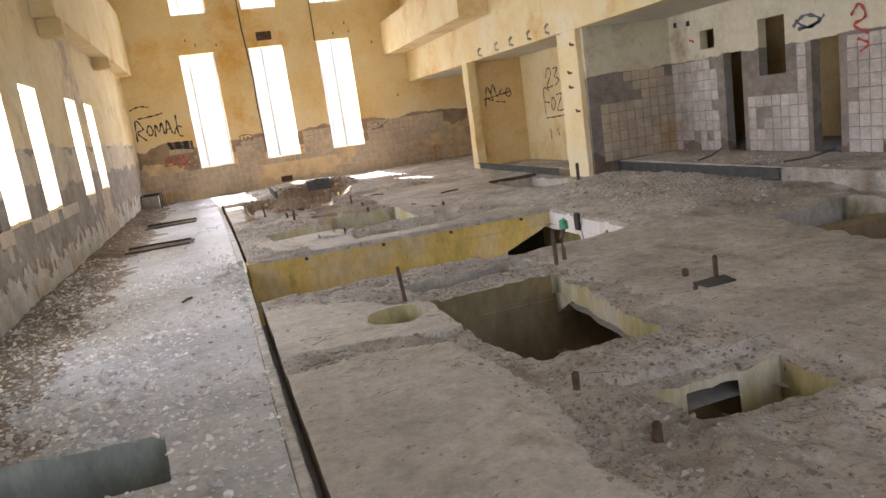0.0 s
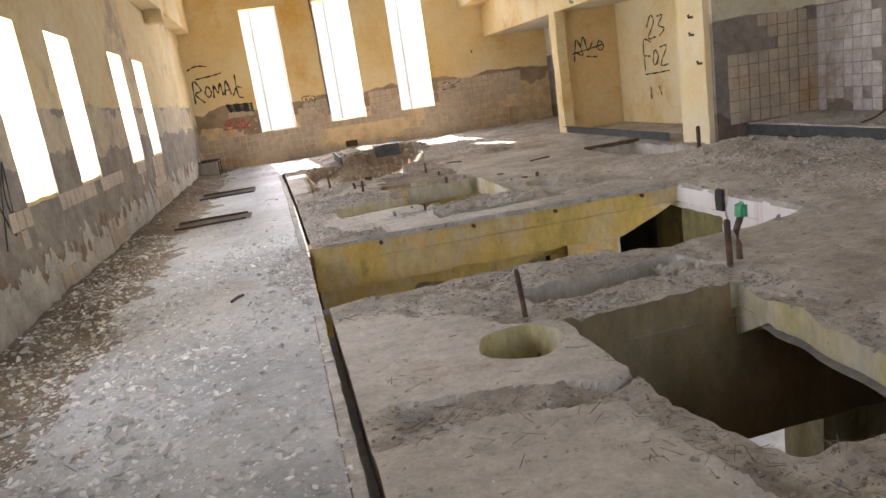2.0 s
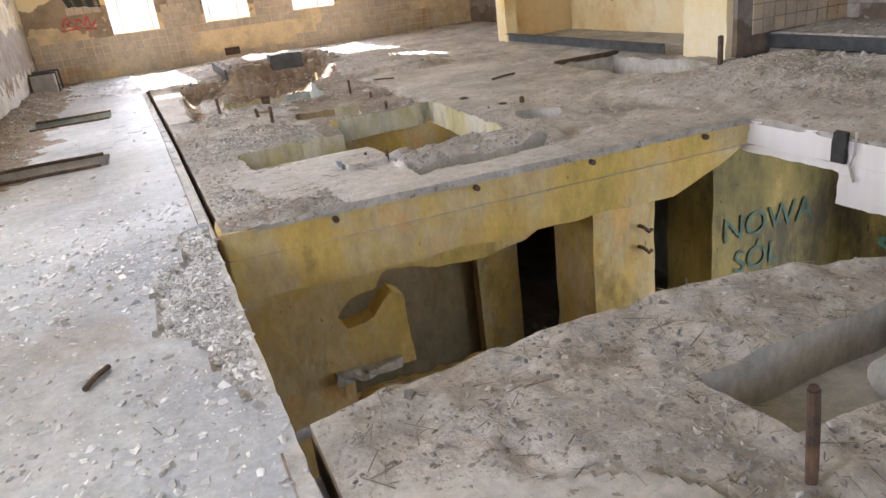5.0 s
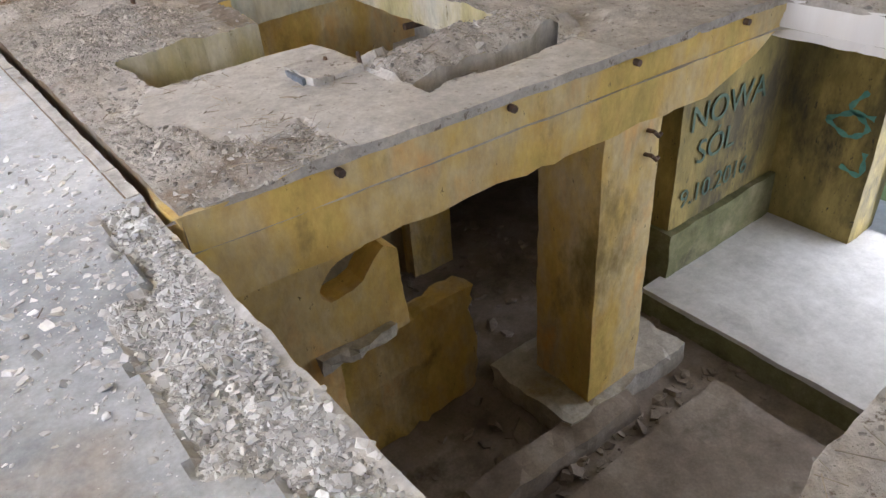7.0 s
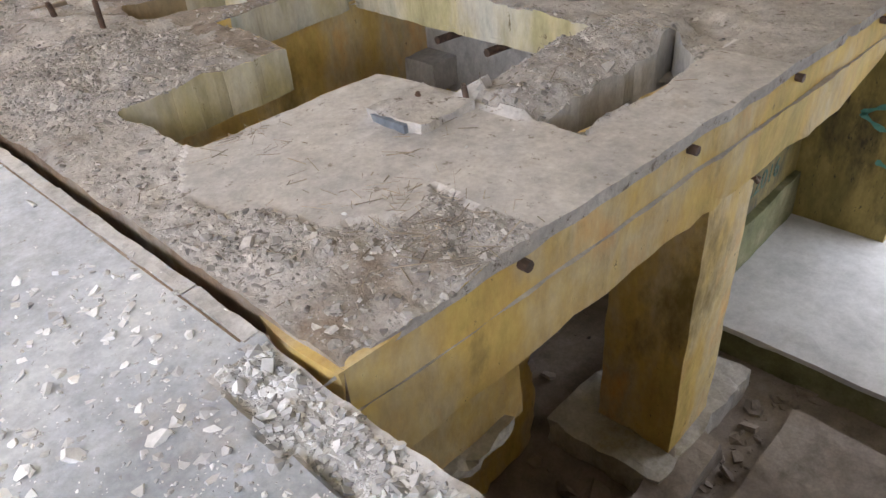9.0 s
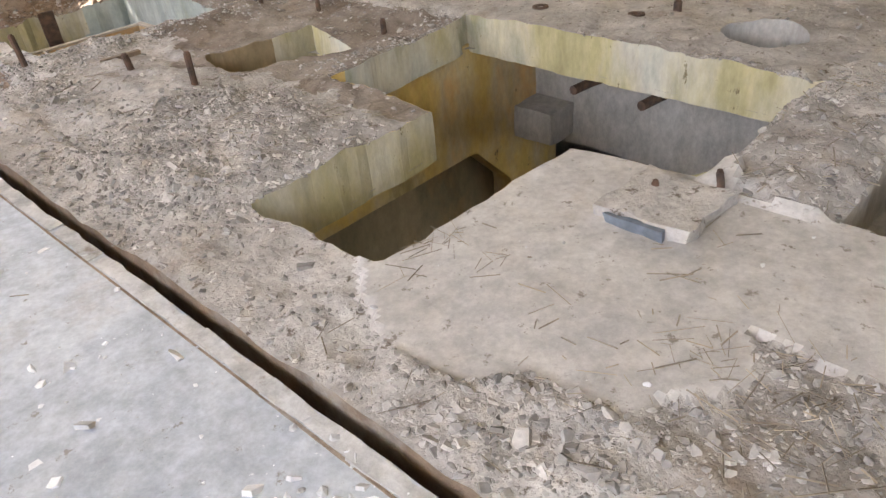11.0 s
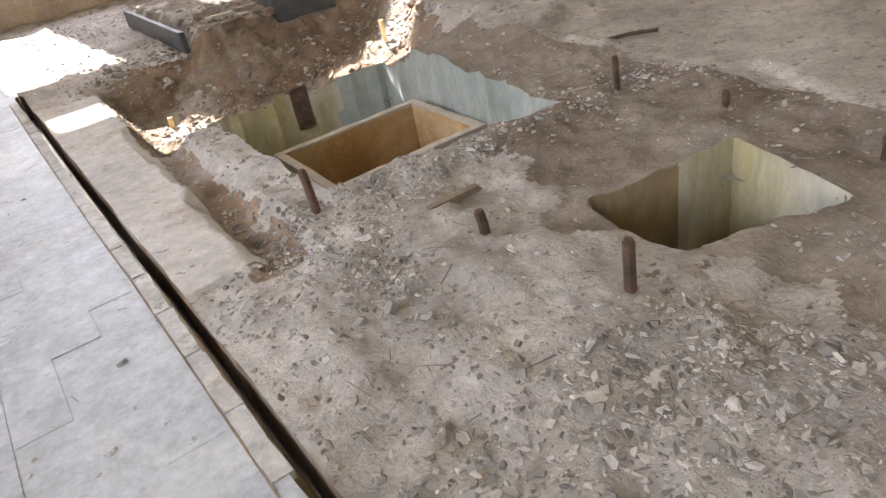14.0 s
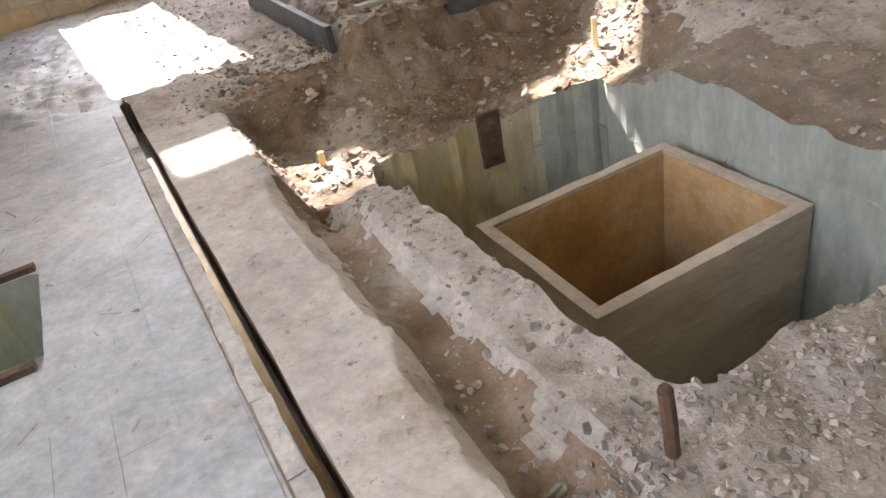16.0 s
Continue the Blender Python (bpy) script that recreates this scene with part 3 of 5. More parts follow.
def walkway_material(x, y):
    """Dirt has gathered along the wall's foot and by the hall's near end."""
    w = fbm(x, y, 1.2, 67)
    return np.where(x + 0.45 * w + 0.25 * fbm(x, y, 5.0, 69) < -1.62, 1, np.where(broken_walkway(x, y), 2, 0))


HATCHES = [k for k in HOLES if k.startswith("hatch")]
REST = [k for k in HOLES if k not in HATCHES]
structure(sheet("floor_walkway", X_LEFT, lambda y: slot_edge(y, -1), -4.0, Y_FAR, 0.03, walkway_material, [M_WALK, M_DUST, M_KERB], None, HATCHES), "smooth grey concrete walkway littered with paint flakes", "floor")
structure(sheet("floor", lambda y: slot_edge(y, 1), 3.6, -4.0, Y_FAR, 0.026, floor_material, [M_FLOOR, M_SOIL, M_DUST, M_SCREED], None, REST), "broken dusty concrete floor full of open pits and rubble", "floor")
structure(sheet("floor_side", 3.6, 8.15, -4.0, Y_FAR, 0.055, floor_material, [M_FLOOR, M_SOIL, M_DUST, M_SCREED], None, REST), "dusty concrete floor towards the side bay", "floor")
structure(sheet("basement_ceiling", X_LEFT, 8.6, -4.0, Y_FAR, 0.07, lambda x, y: np.zeros(x.shape), [M_GREY], lambda x, y: np.where((y > 18.3) & (x > 0.3), -0.62, -0.26)), "rough concrete underside of the hall's floor slab", "ceiling")


def slot_sides():
    """The sides and the bed of the slot, broken off where the main pit crosses it."""
    runs = ((-1, -4.0, 21.6, 0.9, None), (1, -4.0, 8.2, 0.9, -0.9), (1, 10.95, 21.6, 0.9, -0.9))
    for side, y0, y1, depth, bed in runs:
        ys = np.arange(y0, y1 + 0.04, 0.045)
        xs = slot_edge(ys, side)
        top = height(xs, ys)
        verts, faces, n = [], [], len(ys)
        for r in range(5):
            f = r / 4
            verts += [(x + 0.006 * noise.noise(Vector((y * 9, r, side))) * (0 < r), y, t * (1 - f) - depth * f) for x, y, t in zip(xs, ys, top)]
        if bed:
            verts += [(x, y, bed) for x, y in zip(slot_edge(ys, -1), ys)]
        for r in range(5 if bed else 4):
            faces += [(r * n + i, r * n + i + 1, (r + 1) * n + i + 1, (r + 1) * n + i) for i in range(n - 1)]
        structure(link_mesh("slot_side", verts, faces, M_SOIL), "long narrow slot in the concrete beside the walkway", "slot")


slot_sides()


def pit_sides(name):
    outline, (_, _, depth, bottom, material) = OUTLINES[name], HOLES[name]
    n, rows = len(outline), 2 + round(depth / 0.07)
    xs, ys = np.array([p[0] for p in outline]), np.array([p[1] for p in outline])
    top = height(xs, ys)
    verts, faces = [], []
    for r in range(rows):
        f = r / (rows - 1)
        for i in range(n):
            z = top[i] * (1 - f) - depth * f
            d = noise.noise_vector(Vector((xs[i] * 5, ys[i] * 5, z * 5))) * (0.008 if 0 < f < 1 else 0)
            verts.append((xs[i] + d.x, ys[i] + d.y, z))
    for r in range(rows - 1):
        for i in range(n):
            j = (i + 1) % n
            z = top[i] - (depth + top[i]) * (r + 0.5) / (rows - 1)
            if name == "pit_square" and ys[i] > 3.6 and 2.68 < xs[i] < 3.04 and -0.62 < z < -0.14:
                continue
            faces.append((r * n + i, r * n + j, (r + 1) * n + j, (r + 1) * n + i))
    if bottom is not None:
        faces.append([(rows - 1) * n + i for i in range(n)])
    ob = link_mesh(name, verts, faces, material)
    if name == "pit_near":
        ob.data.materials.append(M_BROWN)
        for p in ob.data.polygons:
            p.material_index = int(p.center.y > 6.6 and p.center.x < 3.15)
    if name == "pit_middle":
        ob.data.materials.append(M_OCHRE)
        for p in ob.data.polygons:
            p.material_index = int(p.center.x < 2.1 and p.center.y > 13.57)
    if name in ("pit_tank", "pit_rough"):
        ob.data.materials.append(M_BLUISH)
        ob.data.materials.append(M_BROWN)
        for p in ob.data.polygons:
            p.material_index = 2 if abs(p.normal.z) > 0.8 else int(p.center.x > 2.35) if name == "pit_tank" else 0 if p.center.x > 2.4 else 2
    return ob


PIT_LABELS = {
    "pit_main": "large rectangular pit with ochre painted sides, open to the basement", "pit_near": "rectangular pit with mossy sides open to the basement",
    "pit_middle": "angular pit with mossy concrete edges open to the basement", "pit_tank": "deep square pit with green stained walls and broken rim",
    "pit_square": "small square pit with yellow-green walls", "pit_rough": "small ragged pit broken into the slab", "trough_near": "shallow rectangular concrete trough sunk in the floor",
    "trough_far": "narrow broken concrete trough with rubble", "round_near": "round hole cast through the concrete slab", "round_far": "shallow round hole in the dusty slab",
    "basin_far": "shallow rectangular basin with a steel edge", "basin_right": "wide shallow basin with yellowed walls", "hatch_near": "rectangular floor hatch without its cover",
    "hatch_middle": "rectangular floor hatch without its cover", "hatch_far": "rectangular floor hatch without its cover",
}
for name in HOLES:
    structure(pit_sides(name), PIT_LABELS[name], name.split("_")[0])

# ---- beams, piers and basement ----
bm = rough_block(0.215, 5.12, 10.98, 11.42, -0.61, -0.04, 0.02, 0.07, 1)
for v in bm.verts:
    v.co.y -= 0.05 * v.co.x
    if v.co.x > 4.3:
        v.co.z += max(0.0, -0.1 - v.co.z) / 0.5 * 0.34 * (v.co.x - 4.3) / 0.8
structure(part("beam_pit", bm, M_OCHRE), "ochre painted concrete beam along the pit's edge", "beam")
structure(part("beam_side", rough_block(5.11, 5.5, 8.1, 11.5, -0.34, -0.03, 0.014, 0.08, 2), M_FACADE), "whitewashed concrete beam along the pit's side", "beam")
structure(part("beam_pit_near", rough_block(0.0, 5.5, 7.7, 7.9, -0.6, -0.34, 0.012, 0.12, 3), M_OCHRE), "ochre concrete beam under the slab", "beam")
bm = bmesh.new()
ends = [[bm.verts.new((x, y, z)) for y, z in ((6.71, -0.19), (6.71, -0.43), (6.3, -0.19))] for x in (3.17, 3.5)]
bm.faces.new(ends[0])
bm.faces.new(ends[1][::-1])
for k in range(3):
    bm.faces.new([ends[0][k], ends[0][(k + 1) % 3], ends[1][(k + 1) % 3], ends[1][k]])
structure(part("haunch", bm, M_GREEN), "stained concrete haunch in the pit's corner", "beam")
structure(part("beam_middle", rough_block(4.25, 4.6, 11.5, 16.5, -1.31, -0.68, 0.01, 0.14, 5), M_GREY), "grey concrete beam below the slab", "beam")
# The shadow below the slab is put into this wall's brown colour.
structure(part("wall_tank_recess", rough_block(0.8, 3.95, 14.9, 14.99, -4.3, -0.35, 0.01, 0.2, 6), M_BROWN), "basement wall set back under the beam, its shade put into dark brown", "wall")
# Added backing that blocks the bright basement slab from the pit's opening.
structure(part("wall_square_pit", rough_block(2.1, 3.6, 4.15, 4.28, -1.3, -0.262, 0.01, 0.15, 8), M_BROWN), "dark backing added behind the square pit's opening", "wall")
structure(part("wall_near_pit", rough_block(1.6, 8.2, 6.7, 6.95, -1.3, -0.2, 0.012, 0.15, 7), M_BROWN), "dark brown wall below the pit's edge", "wall")


def pier(name, x0, x1, y0, y1, z0, z1, material, label, seed, foot=0.3):
    p = thing(name, (x0 + x1) / 2, (y0 + y1) / 2, z0, label, "pier")
    w, d = (x1 - x0) / 2, (y1 - y0) / 2
    part("shaft", rough_block(-w, w, -d, d, 0, z1 - z0, 0.01, 0.14, seed), material, p)
    if foot:
        bm = rough_block(-w - 0.4, w + 0.75, -d - 0.12, d + 0.35, -0.36, 0.0, 0.03, 0.12, seed + 1)
        part("footing", bm, M_GREY, p, "worn rounded concrete footing")
    return p


def ragged_wall(name, x0, x1, z0, z1, y, thick, hole, material):
    """An upright wall across y, with one broken hole."""
    step = 0.06
    nx, nz = round((x1 - x0) / step), round((z1 - z0) / step)
    gx, gz = np.meshgrid(np.linspace(x0, x1, nx + 1), np.linspace(z0, z1, nz + 1), indexing="ij")
    gone = in_outline(gx, gz, hole)
    fx, fz = gx.copy(), gz.copy()
    fx[gone], fz[gone] = nearest_on(gx[gone], gz[gone], hole)
    ids = np.arange(gx.size).reshape(gx.shape)
    cells = np.stack([ids[:-1, :-1], ids[1:, :-1], ids[1:, 1:], ids[:-1, 1:]], -1)
    lost = gone[:-1, :-1] & gone[1:, :-1] & gone[1:, 1:] & gone[:-1, 1:]
    bump = 0.012 * fbm(fx, fz, 3.0, 15)
    me = bpy.data.meshes.new(name)
    me.from_pydata(np.stack([fx, y + bump, fz], -1).reshape(-1, 3).tolist(), [], cells[~lost].tolist())
    bm = bmesh.new()
    bm.from_mesh(me)
    bpy.data.meshes.remove(me)
    bmesh.ops.delete(bm, geom=[v for v in bm.verts if not v.link_faces], context="VERTS")
    made = bmesh.ops.extrude_face_region(bm, geom=bm.faces[:])
    bmesh.ops.translate(bm, vec=(0, thick, 0), verts=[v for v in made["geom"] if isinstance(v, bmesh.types.BMVert)])
    return part(name, bm, material)


pier("pier", 4.15, 5.3, 7.0, 7.5, -4.3, -0.26, M_GREEN, "green stained square concrete pier under the slab", 13, 0)
pier("pier", 3.7, 4.45, 11.28, 12.05, -4.0, -0.64, M_OCHRE, "square ochre concrete pier on a rounded footing", 11)
structure(part("wall_outer", rough_block(8.2, 8.85, 10.85, 12.9, -4.3, -0.25, 0.01, 0.2, 15), M_OCHRE_DARK), "stained basement wall with teal graffiti beside the opening", "wall")
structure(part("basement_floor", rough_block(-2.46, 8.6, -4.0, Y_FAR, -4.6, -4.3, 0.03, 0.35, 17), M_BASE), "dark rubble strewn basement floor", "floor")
structure(part("basement_slab", rough_block(5.55, 9.6, 8.6, 12.07, -3.97, -3.9, 0.012, 0.2, 18), M_SLAB), "pale dusty concrete slab lit from outside", "floor")
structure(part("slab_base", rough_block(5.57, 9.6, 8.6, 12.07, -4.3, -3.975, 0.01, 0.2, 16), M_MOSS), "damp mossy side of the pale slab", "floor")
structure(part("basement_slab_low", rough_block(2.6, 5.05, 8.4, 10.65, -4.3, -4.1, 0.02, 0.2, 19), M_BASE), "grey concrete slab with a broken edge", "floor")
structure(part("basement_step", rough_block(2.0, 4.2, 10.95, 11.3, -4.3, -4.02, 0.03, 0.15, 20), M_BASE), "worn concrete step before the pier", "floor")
structure(part("wall_graffiti", rough_block(5.95, 8.2, 12.07, 12.9, -3.25, -0.25, 0.008, 0.2, 21), M_OCHRE_DARK), "ochre basement wall with faded painted writing", "wall")
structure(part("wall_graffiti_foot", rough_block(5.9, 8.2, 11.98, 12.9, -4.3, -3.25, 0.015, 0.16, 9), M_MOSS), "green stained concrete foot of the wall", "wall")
structure(part("wall_broken_foot", rough_block(0.0, 1.12, 11.46, 11.7, -4.3, -1.76, 0.02, 0.1, 60), M_OCHRE), "ochre foot of the broken basement wall", "wall")
structure(ragged_wall("wall_broken", 0.0, 3.7, -1.86, -0.6, 11.45, 0.22, ragged([(1.76, -2.2), (1.72, -1.16), (1.6, -1.08), (1.37, -1.32), (1.08, -1.32), (1.06, -1.16), (1.2, -1.04), (1.47, -1.0), (1.53, -0.88), (1.63, -0.85), (2.1, -0.97), (2.57, -1.01), (3.02, -0.93), (3.2, -0.86), (3.9, -0.84), (3.9, -2.2)], 0.02, 3.1, 0.05), M_OCHRE), "ochre basement wall with a jagged opening", "wall")
structure(ragged_wall("wall_tank", 0.8, 4.56, -4.3, -0.24, 14.66, 0.22, [(0.5, -4.6), (0.5, -1.2), (3.42, -1.17), (3.87, -1.62), (3.88, -4.6)], M_OCHRE), "ochre concrete frame with a haunched corner below the slab", "wall")
structure(part("beam_side_drop", rough_block(5.115, 5.48, 8.95, 9.75, -0.62, -0.3, 0.012, 0.08, 4), M_FACADE), "deeper cracked part of the whitewashed beam", "beam")
structure(part("wall_low", rough_block(1.3, 3.15, 12.45, 12.75, -4.3, -2.8, 0.04, 0.1, 22), M_OCHRE), "low ochre basement wall with a broken top", "wall")
structure(part("ledge", rough_block(0.95, 1.6, 11.38, 11.75, -1.86, -1.74, 0.03, 0.07, 10), M_GREY), "broken concrete ledge with debris", "ledge")
structure(part("wall_basement", wall_with_openings("x", 8.2, 0.4, -4.0, Y_FAR, -6.0, -0.26, [(7.1, 10.85, -3.95, -0.5), (10.85, 12.9, -5.9, -0.3)]), M_GREY), "basement wall with wide openings to the outside", "wall")

# ---- right side of the hall ----
structure(part("platform", rough_block(8.15, 9.6, 2.0, 13.42, -0.26, 0.27, 0.015, 0.15, 23), M_FLOOR), "raised dusty concrete platform along the wall", "platform")
structure(part("platform_end", rough_block(8.15, 9.6, -4.0, 2.0, -0.26, 0.0, 0.01, 0.3, 24), M_FLOOR), "concrete floor strip along the wall", "floor")
structure(part("floor_bay", rough_block(8.15, 9.6, 13.6, Y_FAR, -0.26, 0.02, 0.01, 0.25, 25), M_FLOOR), "dusty concrete floor of the side bay", "floor")
RIGHT_OPENINGS = [(11.31, 11.8, 0.27, 2.12), (9.15, 9.7, 0.27, 2.10), (10.24, 10.87, 1.62, 2.6), (12.03, 12.45, 2.27, 2.63), (4.0, 5.0, 0.27, 2.1)]
structure(part("wall_right", wall_with_openings("x", 9.6, 0.18, -4.0, Y_FAR, -0.26, 4.2, RIGHT_OPENINGS), M_RIGHT), "peeling plaster wall with tiled dado and doorways", "wall")
structure(part("wall_rooms", wall_with_openings("x", 11.6, 0.4, -4.0, Y_FAR, -0.26, Z_TOP, [(9.6, 10.6, 1.2, 2.6), (5.0, 6.2, 1.2, 2.6)]), M_ORANGE), "orange plastered back wall of the side rooms", "wall")
structure(part("floor_rooms", block(9.78, 11.6, -4.0, Y_FAR, -0.2, 0.26), M_FLOOR), "dusty floor of the side rooms", "floor")
structure(part("ceiling_rooms", block(7.75, 11.6, -4.0, Y_FAR, 3.05, 3.25), M_CEIL), "low plastered ceiling of the side bay", "ceiling")
structure(part("wall_upper", block(7.42, 7.75, -4.0, Y_FAR, 3.05, Z_TOP, 0.01), M_CREAM), "cream plastered upper wall carried by pillars", "wall")
structure(part("wall_bay", rough_block(7.55, 9.6, 13.42, 13.7, 0.0, 3.05, 0.008, 0.25, 26), M_RIGHT), "grey stained cross wall with old tiles", "wall")
structure(part("wall_partition", rough_block(7.5, 9.3, 20.0, 20.2, 0.0, 3.05, 0.006, 0.25, 27), M_ORANGE), "orange plastered partition with scrawled graffiti", "wall")
structure(part("wall_recess", rough_block(9.1, 9.3, 13.7, 20.0, 0.0, 3.05, 0.006, 0.25, 28), M_CREAM), "cream plastered wall of the recess with graffiti", "wall")


def pillar(x0, x1, y0, y1, z0, z1, seed):
    p = thing("pillar", (x0 + x1) / 2, (y0 + y1) / 2, z0, "cream plastered square pillar with chipped tiled foot", "pillar", "pillars of the side bay")
    w, d = (x1 - x0) / 2, (y1 - y0) / 2
    part("shaft", rough_block(-w, w, -d, d, 0, z1 - z0, 0.012, 0.14, seed), M_CREAM, p)
    return p


pillar(7.44, 7.8, 13.5, 14.35, -0.02, 3.05, 31)
pillar(7.3, 7.56, 19.7, 20.1, -0.02, 3.05, 32)
structure(part("box_beam", rough_block(6.6, 7.42, 17.9, Y_FAR, 4.08, 5.25, 0.008, 0.3, 33), M_CREAM), "boxed cream plastered duct under the roof", "beam")
structure(part("crane_beam", rough_block(X_LEFT, -2.08, 14.4, Y_FAR, 4.35, 6.3, 0.008, 0.3, 34), M_CREAM), "cream plastered beam along the wall", "beam")
for y in (14.6, 20.5):
    c = thing("corbel", X_LEFT + 0.01, y, 4.0, "plastered concrete corbel under the beam", "corbel", "corbels under the beam")
    bm = block(0.0, 0.4, 0, 0.35, 0.05, 0.35, 0.01)
    part("bracket", bm, M_CREAM, c)

# ---- the tank in the deep pit ----
tank = thing("concrete_tank", 1.97, 18.17, -1.7, "open square concrete tank with ochre inside standing in the pit", "tank")
for nm, x0, x1, y0, y1 in (("side", -0.64, 0.64, -0.5, -0.435), ("side", -0.64, 0.64, 0.435, 0.5), ("side", -0.64, -0.575, -0.435, 0.435), ("side", 0.575, 0.64, -0.435, 0.435)):
    part(nm, rough_block(x0, x1, y0, y1, 0.0, 1.32, 0.005, 0.08, 35 + int(10 * x0 + y0)), M_TANK, tank)
part("bottom", block(-0.575, 0.575, -0.435, 0.435, 0.0, 0.1), M_RUSTY, tank)
for x0, x1, y0, y1 in ((-0.572, 0.572, 0.423, 0.431), (0.563, 0.571, -0.43, 0.421), (-0.571, -0.563, -0.43, 0.421), (-0.56, 0.56, -0.431, -0.423)):
    part("lining", block(x0, x1, y0, y1, 0.1, 1.3), M_RUSTY, tank, "rust stained inner lining")

# ---- outside ----
structure(link_mesh("ground", [(-600, -600, -4.62), (600, -600, -4.62), (600, 600, -4.62), (-600, 600, -4.62)], [(0, 1, 2, 3)], M_GRASS), "sunny green meadow around the building", "ground")

# ---- rubble ----
def rock_shapes(count, seed):
    """Small angular chips as vertex arrays on one shared set of faces."""
    bm = bmesh.new()
    bmesh.ops.create_icosphere(bm, subdivisions=1, radius=1.0)
    base = np.array([v.co[:] for v in bm.verts])
    faces = np.array([[v.index for v in f.verts] for f in bm.faces])
    bm.free()
    rs = np.random.RandomState(seed)
    shapes = []
    for i in range(count):
        p = base * (0.65 + 0.6 * rs.rand(len(base), 1))
        for c in range(5):
            n = rs.randn(3)
            n /= np.linalg.norm(n)
            d = p @ n
            p = p - np.outer(np.clip(d - (0.35 + 0.3 * rs.rand()), 0, None), n)
        shapes.append(p * np.array([1.0, 0.55 + 0.4 * rs.rand(), 0.18 + 0.5 * rs.rand() ** 2]))
    return shapes, faces


def shard_shapes(count, seed):
    """Flat broken shards: uneven plates of five corners."""
    rs = np.random.RandomState(seed)
    shapes = []
    for i in range(count):
        a = np.sort(2 * np.pi * (np.arange(5) + 0.75 * rs.rand(5)) / 5)
        r = 0.6 + 0.5 * rs.rand(5)
        t = 0.08 + 0.16 * rs.rand()
        low = np.stack([r * np.cos(a), (0.55 + 0.4 * rs.rand()) * r * np.sin(a), np.full(5, -t)], -1)
        top = low * np.array([0.92, 0.9, 0]) + np.array([0.08 * rs.randn(), 0.08 * rs.randn(), t])
        top[:, 2] += 0.12 * rs.randn() * np.cos(a)
        shapes.append(np.concatenate([low, top]))
    faces = [(0, 2, 1), (0, 3, 2), (0, 4, 3), (5, 6, 7), (5, 7, 8), (5, 8, 9)]
    for i in range(5):
        j = (i + 1) % 5
        faces += [(i, j, j + 5), (i, j + 5, i + 5)]
    return shapes, np.array(faces)


LUMPS, LUMP_FACES = rock_shapes(12, 5)
SHARDS, SHARD_FACES = shard_shapes(24, 6)
ROCKS = [(p, LUMP_FACES) for p in LUMPS] + [(p, SHARD_FACES) for p in SHARDS]


def pile(name, xs, ys, zs, sizes, material, label, seed, category="rubble", tilt=0.33):
    """Loose stones as one heap."""
    rs = np.random.RandomState(seed)
    verts, faces, n = [], [], 0
    kinds = rs.randint(0, len(ROCKS), len(xs))
    spin, tx, ty = rs.rand(len(xs)) * 2 * np.pi, tilt * rs.randn(len(xs)), tilt * rs.randn(len(xs))
    for k, (shape, shape_faces) in enumerate(ROCKS):
        sel = np.where(kinds == k)[0]
        if not len(sel):
            continue
        p = shape[None] * sizes[sel][:, None, None]
        x, y, z = p[..., 0], p[..., 1], p[..., 2]
        y, z = y - z * tx[sel][:, None], z + y * tx[sel][:, None]
        x, z = x - z * ty[sel][:, None], z + x * ty[sel][:, None]
        c, s = np.cos(spin[sel])[:, None], np.sin(spin[sel])[:, None]
        low = 0.45 * z.min(1, keepdims=True)
        q = np.stack([c * x - s * y + xs[sel][:, None], s * x + c * y + ys[sel][:, None], z - low + zs[sel][:, None]], -1)
        verts.append(q.reshape(-1, 3))
        m = len(shape)
        faces.append((shape_faces[None] + (n + m * np.arange(len(sel)))[:, None, None]).reshape(-1, 3))
        n += m * len(sel)
    me = bpy.data.meshes.new(name)
    me.from_pydata(np.concatenate(verts).tolist(), [], np.concatenate(faces).tolist())
    me.materials.append(material)
    return tagged(new(name, me), label, category, kind="stuff")


def free_of_pits(x, y):
    ok = np.ones(x.shape, bool)
    walkway = x < slot_x(y)
    for name, outline in OUTLINES.items():
        ok &= ~in_outline(x, y, outline) | (walkway & (not name.startswith("hatch")))
    return ok & (np.abs(x - slot_x(y)) > 0.05)


def strew(name, box, count, smallest, largest, power, material, label, seed, density=None):
    rs = np.random.RandomState(seed)
    x0, x1, y0, y1 = box
    x, y = x0 + (x1 - x0) * rs.rand(count), y0 + (y1 - y0) * rs.rand(count)
    keep = free_of_pits(x, y)
    if density is not None:
        keep &= rs.rand(count) < density(x, y)
    x, y = x[keep], y[keep]
    size = smallest + (largest - smallest) * rs.rand(len(x)) ** power
    ground = np.where(x > 8.15, 0.27, height(x, y))
    return pile(name, x, y, ground - 0.25 * size, size, material, label, seed + 1)


def clumpy(x, y):
    w = 0.4 * fbm(x, y, 1.1, 85)
    dusty = np.maximum.reduce([0.93 * inside(x + w, y + w, 0.95, 3.4, 15.0, 16.45, 0.3), 0.8 * inside(x + w, y + w, 1.55, 2.2, 13.4, 15.2, 0.4), 0.7 * inside(x + w, y + w, 0.2, 0.75, 15.0, 16.6, 0.3), 0.6 * inside(x + w, y + w, 0.2, 1.2, 12.6, 13.5, 0.4)])
    return np.clip(roughness_at(x, y) * (1 - dusty) * (0.3 + 1.6 * np.clip(fbm(x, y, 1.3, 81) + 0.2, 0, 1)), 0, 1)


